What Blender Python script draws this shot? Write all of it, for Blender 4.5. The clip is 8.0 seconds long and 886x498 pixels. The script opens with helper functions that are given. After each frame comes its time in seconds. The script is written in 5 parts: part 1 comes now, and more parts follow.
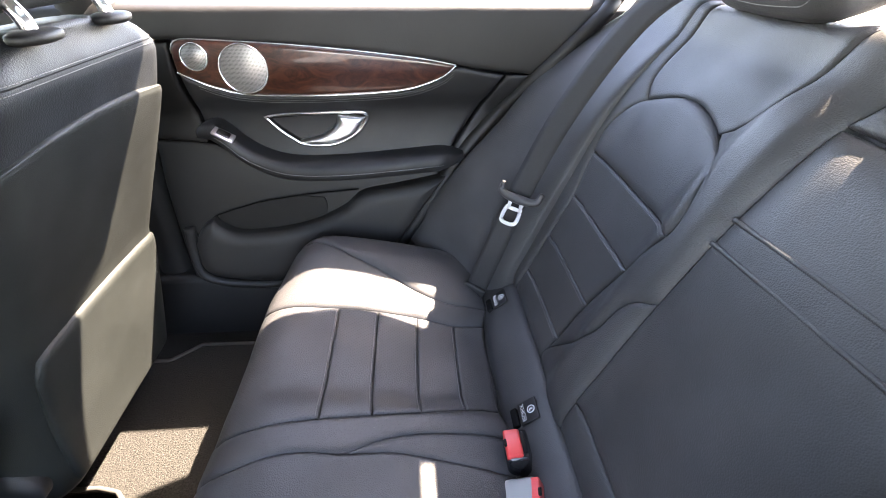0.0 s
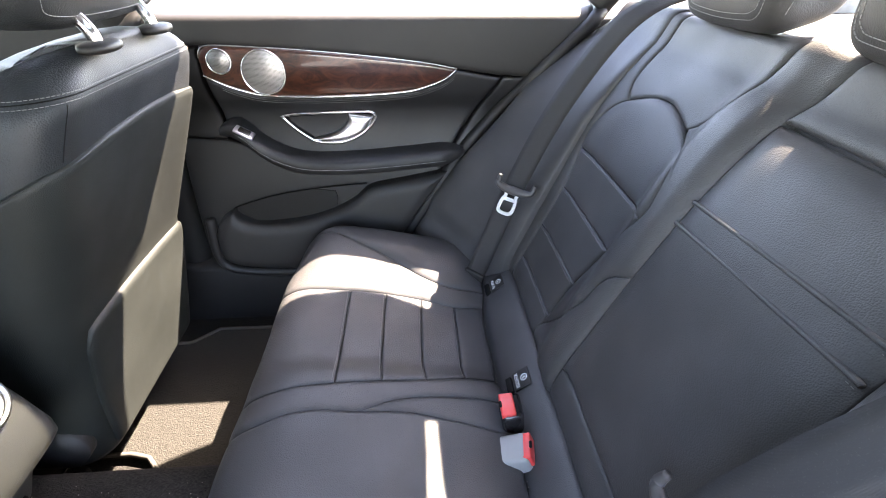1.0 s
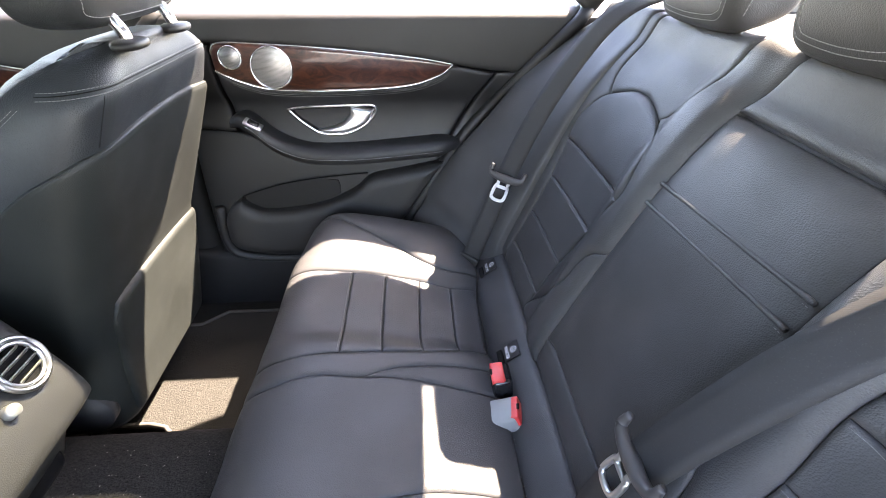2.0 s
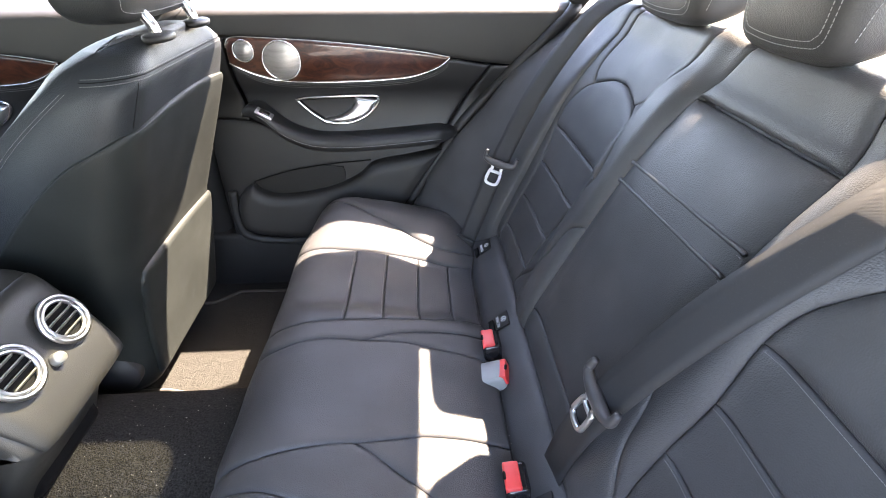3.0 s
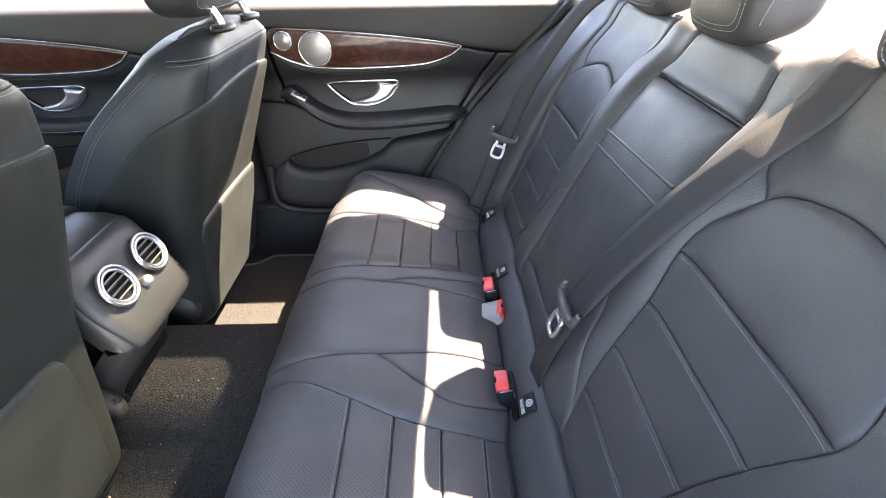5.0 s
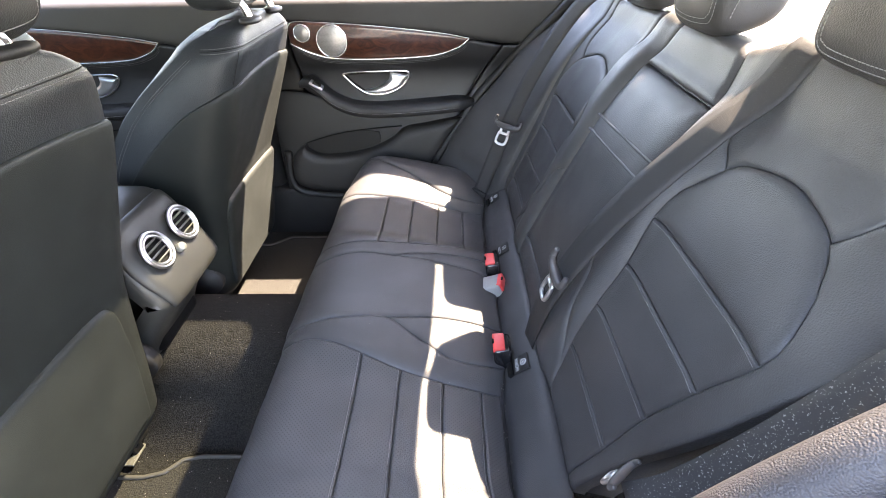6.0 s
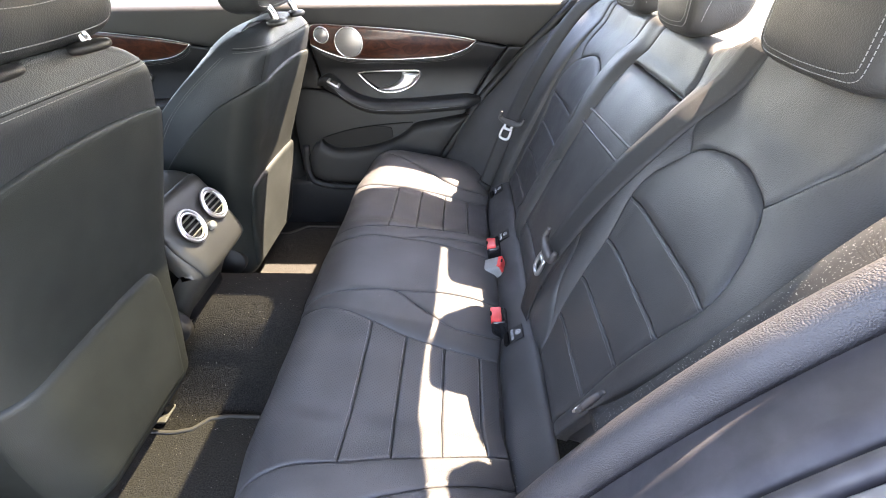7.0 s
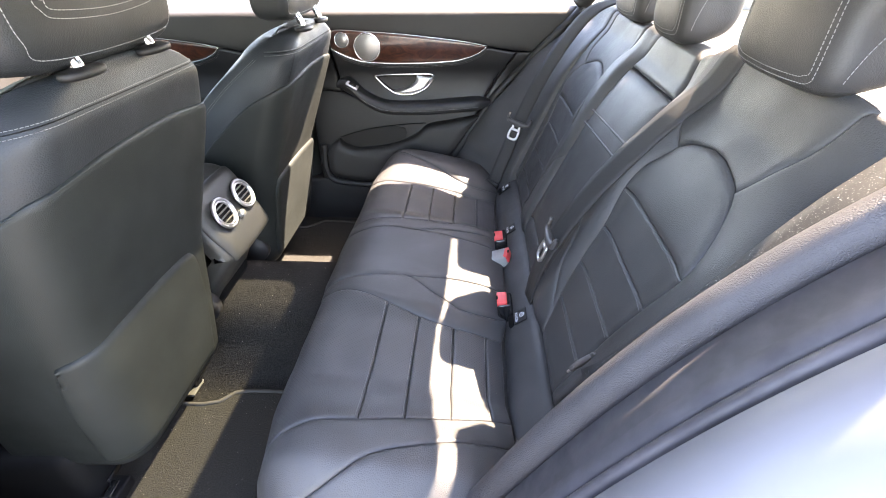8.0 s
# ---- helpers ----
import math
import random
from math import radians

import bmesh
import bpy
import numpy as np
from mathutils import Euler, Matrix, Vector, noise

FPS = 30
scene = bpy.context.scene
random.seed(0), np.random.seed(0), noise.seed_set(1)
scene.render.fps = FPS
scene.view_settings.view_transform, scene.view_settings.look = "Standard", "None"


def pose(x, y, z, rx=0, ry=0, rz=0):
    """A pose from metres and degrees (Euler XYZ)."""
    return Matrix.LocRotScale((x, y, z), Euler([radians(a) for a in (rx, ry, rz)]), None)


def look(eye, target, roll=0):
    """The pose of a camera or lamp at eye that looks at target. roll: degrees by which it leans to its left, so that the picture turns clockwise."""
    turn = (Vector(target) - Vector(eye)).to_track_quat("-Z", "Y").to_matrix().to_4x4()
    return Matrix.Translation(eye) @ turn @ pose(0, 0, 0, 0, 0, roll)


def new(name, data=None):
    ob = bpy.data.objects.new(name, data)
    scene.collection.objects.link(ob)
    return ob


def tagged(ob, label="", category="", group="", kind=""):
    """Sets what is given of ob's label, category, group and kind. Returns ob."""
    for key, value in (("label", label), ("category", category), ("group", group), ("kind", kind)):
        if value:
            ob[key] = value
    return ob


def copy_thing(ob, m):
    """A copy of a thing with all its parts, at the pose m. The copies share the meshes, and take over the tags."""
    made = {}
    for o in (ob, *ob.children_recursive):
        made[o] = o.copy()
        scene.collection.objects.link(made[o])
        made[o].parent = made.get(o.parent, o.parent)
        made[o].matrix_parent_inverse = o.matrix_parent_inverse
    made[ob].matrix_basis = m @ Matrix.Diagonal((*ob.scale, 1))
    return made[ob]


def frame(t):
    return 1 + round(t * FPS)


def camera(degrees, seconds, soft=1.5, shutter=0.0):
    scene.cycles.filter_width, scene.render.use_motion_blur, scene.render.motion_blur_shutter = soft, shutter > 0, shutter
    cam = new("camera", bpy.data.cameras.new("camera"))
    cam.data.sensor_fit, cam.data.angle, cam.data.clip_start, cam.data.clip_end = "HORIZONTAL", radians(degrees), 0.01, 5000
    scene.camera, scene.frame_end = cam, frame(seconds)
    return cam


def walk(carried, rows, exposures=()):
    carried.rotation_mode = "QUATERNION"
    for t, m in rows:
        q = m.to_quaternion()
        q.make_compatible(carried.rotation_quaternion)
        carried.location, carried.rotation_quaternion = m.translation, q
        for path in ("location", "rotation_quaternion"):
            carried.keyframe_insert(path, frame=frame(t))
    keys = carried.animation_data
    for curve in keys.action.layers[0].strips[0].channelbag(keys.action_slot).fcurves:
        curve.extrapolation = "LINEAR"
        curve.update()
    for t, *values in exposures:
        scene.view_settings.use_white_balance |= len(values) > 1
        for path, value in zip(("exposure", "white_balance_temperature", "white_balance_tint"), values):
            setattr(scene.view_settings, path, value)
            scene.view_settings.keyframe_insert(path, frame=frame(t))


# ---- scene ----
cam = camera(87.1, 8.0, soft=0.6)
PATH = [
    (0, (-0.04, -0.274, 1.159), (0.072, 1.395, 0.063), 0.1),
    (0.5, (-0.045, -0.321, 1.171), (0.065, 1.35, 0.077), 0.1),
    (1, (-0.047, -0.362, 1.182), (0.059, 1.31, 0.09), -0.0),
    (1.5, (-0.047, -0.399, 1.189), (0.063, 1.27, 0.092), 0.1),
    (3, (-0.031, -0.525, 1.205), (0.053, 1.135, 0.092), -0.2),
    (3.5, (-0.026, -0.579, 1.205), (0.041, 1.079, 0.09), -0.3),
    (4, (-0.02, -0.622, 1.211), (0.02, 1.037, 0.095), -0.7),
    (4.5, (-0.017, -0.664, 1.219), (0.003, 0.993, 0.098), -1.0),
    (6, (-0.003, -0.808, 1.236), (-0.044, 0.834, 0.095), -1.2),
    (6.5, (0.007, -0.857, 1.239), (-0.06, 0.786, 0.101), -1.3),
    (7, (0.015, -0.916, 1.249), (-0.073, 0.733, 0.121), -1.3),
    (7.5, (0.02, -0.966, 1.255), (-0.089, 0.688, 0.137), -1.2),
    (8, (0.013, -1.009, 1.265), (-0.109, 0.65, 0.155), -1.1),
]
walk(cam, [(t, look(eye, target, roll)) for t, eye, target, roll in PATH], [(0, 5.12, 7850, 20), (4, 5.08, 8050, 20), (6.5, 5.06, 8250, 20), (8, 5.04, 8200, 20)])

# ---- world, sun, exposure ----
SUN = Vector((0.622, 0.41, 1.0)).normalized()
world = bpy.data.worlds.new("sky")
scene.world = world
world.use_nodes = True
wn = world.node_tree.nodes
wl = world.node_tree.links
sky = wn.new("ShaderNodeTexSky")
sky.sky_type = "NISHITA"
sky.sun_disc = False
sky.sun_elevation = math.asin(SUN.z)
sky.sun_rotation = math.atan2(SUN.x, SUN.y)
wl.new(sky.outputs[0], wn["Background"].inputs[0])
wn["Background"].inputs[1].default_value = 0.114
sun = new("sun", bpy.data.lights.new("sun", "SUN"))
sun.data.energy, sun.data.angle, sun.data.color = 3.05, radians(0.6), (1.0, 0.95, 0.87)
sun.matrix_world = look(SUN * 20, (0, 0, 0))


# ---- materials ----
def material(name, color, rough=0.5, metal=0.0, coat=0.0, spec=0.5):
    m = bpy.data.materials.new(name)
    m.use_nodes = True
    b = m.node_tree.nodes["Principled BSDF"]
    b.inputs["Base Color"].default_value = (*color, 1)
    b.inputs["Roughness"].default_value = rough
    b.inputs["Metallic"].default_value = metal
    b.inputs["Coat Weight"].default_value = coat
    b.inputs["Coat Roughness"].default_value = 0.05
    b.inputs["Specular IOR Level"].default_value = spec
    return m


def nd(m, kind, **values):
    n = m.node_tree.nodes.new(kind)
    for k, v in values.items():
        n.inputs[k.replace("_", " ")].default_value = v
    return n


def ln(m, a, b):
    m.node_tree.links.new(a, b)


def vary(m, color, color2, scale, detail=4.0, lo=0.35, hi=0.65, target="Base Color"):
    """Blend two colours by noise at a given scale, in object space."""
    tc = nd(m, "ShaderNodeTexCoord")
    no = nd(m, "ShaderNodeTexNoise", Scale=scale, Detail=detail)
    ra = nd(m, "ShaderNodeMapRange", From_Min=lo, From_Max=hi)
    mx = m.node_tree.nodes.new("ShaderNodeMix")
    mx.data_type = "RGBA"
    mx.inputs[6].default_value, mx.inputs[7].default_value = (*color, 1), (*color2, 1)
    ln(m, tc.outputs["Object"], no.inputs["Vector"])
    ln(m, no.outputs[0], ra.inputs[0])
    ln(m, ra.outputs[0], mx.inputs[0])
    ln(m, mx.outputs[2], m.node_tree.nodes["Principled BSDF"].inputs[target])
    return mx


def rough_vary(m, lo, hi, scale):
    tc = nd(m, "ShaderNodeTexCoord")
    no = nd(m, "ShaderNodeTexNoise", Scale=scale, Detail=5.0)
    ra = nd(m, "ShaderNodeMapRange", From_Min=0.3, From_Max=0.7, To_Min=lo, To_Max=hi)
    ln(m, tc.outputs["Object"], no.inputs["Vector"])
    ln(m, no.outputs[0], ra.inputs[0])
    ln(m, ra.outputs[0], m.node_tree.nodes["Principled BSDF"].inputs["Roughness"])


def grain(m, scale, strength, distance, kind="VORONOI", second=0.0, scale2=12.0):
    """Fine relief: pebbled cells or noise, with a broad second wave for creases."""
    tc = nd(m, "ShaderNodeTexCoord")
    if kind == "VORONOI":
        tx = nd(m, "ShaderNodeTexVoronoi", Scale=scale)
    else:
        tx = nd(m, "ShaderNodeTexNoise", Scale=scale, Detail=3.0)
    ln(m, tc.outputs["Object"], tx.inputs["Vector"])
    bp = nd(m, "ShaderNodeBump", Strength=strength, Distance=distance)
    bp.invert = kind == "VORONOI"
    ln(m, tx.outputs[0], bp.inputs["Height"])
    out = bp
    if second:
        n2 = nd(m, "ShaderNodeTexNoise", Scale=scale2, Detail=3.0, Distortion=0.6)
        ln(m, tc.outputs["Object"], n2.inputs["Vector"])
        b2 = nd(m, "ShaderNodeBump", Strength=second, Distance=0.006)
        ln(m, n2.outputs[0], b2.inputs["Height"])
        ln(m, bp.outputs[0], b2.inputs["Normal"])
        out = b2
    ln(m, out.outputs[0], m.node_tree.nodes["Principled BSDF"].inputs["Normal"])


def leather(name, color, color2, rough=(0.36, 0.5), cells=640.0, strength=0.3, spec=0.5):
    m = material(name, color, 0.42, spec=spec)
    vary(m, color, color2, 9.0)
    rough_vary(m, rough[0], rough[1], 14.0)
    grain(m, cells, strength, 0.0008, second=0.045, scale2=18.0)
    return m


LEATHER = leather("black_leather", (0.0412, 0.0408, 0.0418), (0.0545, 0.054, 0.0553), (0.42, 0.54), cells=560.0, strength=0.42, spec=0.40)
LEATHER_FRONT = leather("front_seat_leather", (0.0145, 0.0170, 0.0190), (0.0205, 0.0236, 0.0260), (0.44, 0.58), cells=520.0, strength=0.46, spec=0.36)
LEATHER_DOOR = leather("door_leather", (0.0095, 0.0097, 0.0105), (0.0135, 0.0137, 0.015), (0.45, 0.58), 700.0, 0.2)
LEATHER_TRIM = leather("vinyl_trim", (0.034, 0.0315, 0.0345), (0.046, 0.043, 0.0465), (0.46, 0.58), 600.0, 0.75)
SHELL = leather("back_shell_vinyl", (0.0135, 0.0155, 0.0142), (0.019, 0.0215, 0.0198), (0.5, 0.6), 800.0, 0.28)
SHELL.node_tree.nodes["Principled BSDF"].inputs["Specular IOR Level"].default_value = 0.28

PERF = leather("perforated_leather", (0.0460, 0.0460, 0.0475), (0.0607, 0.0607, 0.0625), (0.42, 0.54), cells=540.0, strength=0.45, spec=0.40)
tc = nd(PERF, "ShaderNodeTexCoord")
mp = nd(PERF, "ShaderNodeMapping", Rotation=(0, 0, radians(45)), Scale=(200, 200, 0))
vo = nd(PERF, "ShaderNodeTexVoronoi", Scale=1.0, Randomness=0.0)
ra = nd(PERF, "ShaderNodeMapRange", From_Min=0.16, From_Max=0.24)
mx = PERF.node_tree.nodes.new("ShaderNodeMix")
mx.data_type = "RGBA"
mx.inputs[6].default_value = (0.024, 0.024, 0.026, 1)
old = PERF.node_tree.nodes["Principled BSDF"].inputs["Base Color"].links[0].from_socket
ln(PERF, tc.outputs["Object"], mp.inputs[0])
ln(PERF, mp.outputs[0], vo.inputs["Vector"])
ln(PERF, vo.outputs["Distance"], ra.inputs[0])
ln(PERF, ra.outputs[0], mx.inputs[0])
ln(PERF, old, mx.inputs[7])
ln(PERF, mx.outputs[2], PERF.node_tree.nodes["Principled BSDF"].inputs["Base Color"])

THREAD = material("seam_thread", (0.27, 0.27, 0.27), 0.7)
THREAD_DARK = material("dark_thread", (0.17, 0.165, 0.16), 0.7)
PLASTIC = material("soft_black_plastic", (0.0065, 0.0062, 0.0063), 0.55)
grain(PLASTIC, 900.0, 0.25, 0.0005)
PLASTIC_UP = material("upper_door_plastic", (0.034, 0.032, 0.032), 0.6)
vary(PLASTIC_UP, (0.0135, 0.0127, 0.0125), (0.018, 0.017, 0.0165), 7.0)
grain(PLASTIC_UP, 800.0, 0.25, 0.0005)
PLASTIC_LOW = material("lower_door_plastic", (0.042, 0.040, 0.042), 0.6)
vary(PLASTIC_LOW, (0.012, 0.0115, 0.0118), (0.017, 0.016, 0.016), 6.0)
grain(PLASTIC_LOW, 800.0, 0.3, 0.0006)
BLACK = material("black_gap_plastic", (0.003, 0.003, 0.0033), 0.75, spec=0.2)
# near-black colour that stands for the shade inside the door pocket
POCKET_SHADE = material("pocket_shade", (0.0042, 0.004, 0.004), 0.6, spec=0.35)
GLOSS = material("gloss_black_plastic", (0.012, 0.012, 0.013), 0.15)
CONSOLE = leather("console_vinyl", (0.027, 0.0268, 0.025), (0.036, 0.0355, 0.0335), (0.42, 0.52), 800.0, 0.2)
CHROME = material("chrome", (0.78, 0.78, 0.79), 0.12, 1.0)
SATIN = material("satin_chrome", (0.62, 0.62, 0.63), 0.3, 1.0)
TONGUE = material("tongue_plastic", (0.05, 0.047, 0.047), 0.45)
STEEL = material("tongue_steel", (0.55, 0.55, 0.55), 0.36, 0.95)
RED = material("red_buckle_plastic", (0.72, 0.05, 0.045), 0.38)
GREY = material("grey_buckle_plastic", (0.24, 0.24, 0.235), 0.4)
LABEL = material("label_white_print", (0.75, 0.75, 0.75), 0.6)
KNOB = material("knob_plastic", (0.28, 0.275, 0.26), 0.4, 0.3)
SLAT = material("vent_slat_plastic", (0.17, 0.16, 0.135), 0.45)
HEADLINER = material("headliner_cloth", (0.30, 0.29, 0.27), 0.95)
vary(HEADLINER, (0.28, 0.27, 0.25), (0.33, 0.32, 0.30), 60.0)

WOOD = material("burl_walnut", (0.10, 0.03, 0.016), 0.3, coat=1.0)
tc = nd(WOOD, "ShaderNodeTexCoord")
mp = nd(WOOD, "ShaderNodeMapping", Scale=(5.0, 8.0, 9.0), Rotation=(0, radians(25), 0))
n1 = nd(WOOD, "ShaderNodeTexNoise", Scale=4.0, Detail=9.0, Roughness=0.68, Distortion=1.6)
cr = WOOD.node_tree.nodes.new("ShaderNodeValToRGB")
el = cr.color_ramp.elements
el[0].position, el[0].color = 0.33, (0.014, 0.0045, 0.003, 1)
el[1].position, el[1].color = 0.7, (0.11, 0.036, 0.02, 1)
mid = el.new(0.5)
mid.color = (0.055, 0.0165, 0.0095, 1)
ln(WOOD, tc.outputs["Object"], mp.inputs[0])
ln(WOOD, mp.outputs[0], n1.inputs["Vector"])
ln(WOOD, n1.outputs[0], cr.inputs[0])
ln(WOOD, cr.outputs[0], WOOD.node_tree.nodes["Principled BSDF"].inputs["Base Color"])

GRILLE = material("speaker_grille_metal", (0.3, 0.29, 0.28), 0.34, 0.6)
tc = nd(GRILLE, "ShaderNodeTexCoord")
mp = nd(GRILLE, "ShaderNodeMapping", Scale=(420, 0, 420))
vo = nd(GRILLE, "ShaderNodeTexVoronoi", Scale=1.0, Randomness=0.0)
ra = nd(GRILLE, "ShaderNodeMapRange", From_Min=0.25, From_Max=0.35, To_Min=0.35, To_Max=1.0)
mx = GRILLE.node_tree.nodes.new("ShaderNodeMix")
mx.data_type = "RGBA"
mx.inputs[6].default_value, mx.inputs[7].default_value = (0.05, 0.05, 0.05, 1), (0.34, 0.33, 0.32, 1)
ln(GRILLE, tc.outputs["Object"], mp.inputs[0])
ln(GRILLE, mp.outputs[0], vo.inputs["Vector"])
ln(GRILLE, vo.outputs["Distance"], ra.inputs[0])
ln(GRILLE, ra.outputs[0], mx.inputs[0])
ln(GRILLE, mx.outputs[2], GRILLE.node_tree.nodes["Principled BSDF"].inputs["Base Color"])


def carpet_material(name, c1, c2):
    m = material(name, c1, 0.95, spec=0.15)
    vary(m, c1, c2, 300.0, 6.0, 0.30, 0.74)
    grain(m, 420.0, 0.8, 0.004, "NOISE", second=0.5, scale2=45.0)
    return m


CARPET = carpet_material("tunnel_carpet", (0.0025, 0.0025, 0.0025), (0.033, 0.0312, 0.029))
MAT = carpet_material("velour_mat", (0.0065, 0.0063, 0.0056), (0.048, 0.0455, 0.040))
PIPING = material("mat_piping", (0.048, 0.045, 0.039), 0.8)
COVER = material("pale_cover_plastic", (0.09, 0.085, 0.073), 0.6)
CRUMB = material("pale_crumbs", (0.30, 0.28, 0.25), 0.9)


def webbing_material(name, fleck):
    m = material(name, (0.030, 0.029, 0.030), 0.62)
    vary(m, (0.019, 0.0185, 0.0195), fleck, 520.0, 2.0, 0.61, 0.72)
    tc = nd(m, "ShaderNodeTexCoord")
    wv = nd(m, "ShaderNodeTexWave", Scale=900.0, Distortion=1.5)
    ln(m, tc.outputs["Object"], wv.inputs["Vector"])
    bp = nd(m, "ShaderNodeBump", Strength=0.25, Distance=0.0005)
    ln(m, wv.outputs[0], bp.inputs["Height"])
    ln(m, bp.outputs[0], m.node_tree.nodes["Principled BSDF"].inputs["Normal"])
    return m


BELT = webbing_material("belt_webbing", (0.030, 0.029, 0.029))
BELT_DUSTY = webbing_material("dusty_belt_webbing", (0.22, 0.215, 0.205))
PAINT = material("silver_paint", (0.28, 0.28, 0.32), 0.6, 0.7, 0.0)
vary(PAINT, (0.15, 0.15, 0.17), (0.19, 0.19, 0.21), 3.0)
RUBBER = material("dark_rubber", (0.022, 0.021, 0.028), 0.42)
vary(RUBBER, (0.027, 0.0255, 0.031), (0.048, 0.045, 0.053), 22.0)
grain(RUBBER, 500.0, 0.12, 0.0006, "NOISE", second=0.06, scale2=40.0)
rough_vary(RUBBER, 0.55, 0.8, 30.0)


def tinted(name, color):
    """Thin tinted glass: coloured see-through with a faint reflection."""
    m = bpy.data.materials.new(name)
    m.use_nodes = True
    g = m.node_tree
    g.nodes.clear()
    tr = g.nodes.new("ShaderNodeBsdfTransparent")
    tr.inputs[0].default_value = (*color, 1)
    gl = g.nodes.new("ShaderNodeBsdfGlossy")
    gl.inputs["Roughness"].default_value = 0.02
    ms = g.nodes.new("ShaderNodeMixShader")
    ms.inputs[0].default_value = 0.05
    ou = g.nodes.new("ShaderNodeOutputMaterial")
    g.links.new(tr.outputs[0], ms.inputs[1])
    g.links.new(gl.outputs[0], ms.inputs[2])
    g.links.new(ms.outputs[0], ou.inputs[0])
    return m


ROOF_GLASS = tinted("tinted_roof_glass", (0.45, 0.465, 0.43))
FRONT_GLASS = tinted("shaded_roof_glass", (0.20, 0.21, 0.20))
SCREEN = tinted("screen_glass", (0.92, 0.92, 0.90))
WINDSCREEN = tinted("windscreen_glass", (0.40, 0.42, 0.41))
GROUND = material("grey_asphalt", (0.11, 0.11, 0.108), 0.9)
vary(GROUND, (0.085, 0.085, 0.084), (0.14, 0.138, 0.134), 1.3, 8.0)


# ---- geometry helpers ----
def mesh_ob(name, verts, faces, mat, parent=None, label="", smooth=True):
    me = bpy.data.meshes.new(name)
    me.from_pydata([tuple(v) for v in verts], [], faces)
    me.update()
    if smooth:
        me.polygons.foreach_set("use_smooth", [True] * len(me.polygons))
    me.materials.append(mat)
    ob = new(name, me)
    if parent:
        ob.parent = parent
    if label:
        ob["label"] = label
    return ob


def part(name, bm, mat, parent=None, label="", smooth=True):
    """Link a bmesh as one mesh object under a thing or a part."""
    me = bpy.data.meshes.new(name)
    bm.to_mesh(me)
    bm.free()
    if smooth:
        me.polygons.foreach_set("use_smooth", [True] * len(me.polygons))
    me.materials.append(mat)
    ob = new(name, me)
    if parent:
        ob.parent = parent
    if label:
        ob["label"] = label
    return ob


def thing(name, label, category, group="", kind=""):
    return tagged(new(name), label, category, group, kind)


def curve_pts(pts, n, smooth=True):
    """Resample a polyline (Catmull-Rom if smooth) to n points of even arc length."""
    p = np.array(pts, float)
    if len(p) > 2 and smooth:
        q = np.vstack([2 * p[0] - p[1], p, 2 * p[-1] - p[-2]])
        out = []
        for i in range(1, len(q) - 2):
            for t in np.linspace(0, 1, 12, endpoint=False):
                a, b, c, d = q[i - 1], q[i], q[i + 1], q[i + 2]
                out.append(0.5 * (2 * b + (c - a) * t + (2 * a - 5 * b + 4 * c - d) * t * t + (3 * b - a - 3 * c + d) * t ** 3))
        out.append(p[-1])
        p = np.array(out)
    s = np.concatenate([[0], np.cumsum(np.linalg.norm(np.diff(p, axis=0), axis=1))])
    w = np.linspace(0, s[-1], n) if np.isscalar(n) else np.asarray(n) * s[-1]
    return np.stack([np.interp(w, s, p[:, k]) for k in range(p.shape[1])], 1)


def table(rows):
    """A smooth function from a table of argument, values."""
    r = np.array(rows, float)
    fine = curve_pts(r, 160)
    o = np.argsort(fine[:, 0], kind="stable")
    fine = fine[o]
    return lambda u: [np.interp(u, fine[:, 0], fine[:, k]) for k in range(1, fine.shape[1])]


def sstep(a, b, x):
    t = np.clip((np.asarray(x, float) - a) / (b - a), 0, 1)
    return t * t * (3 - 2 * t)


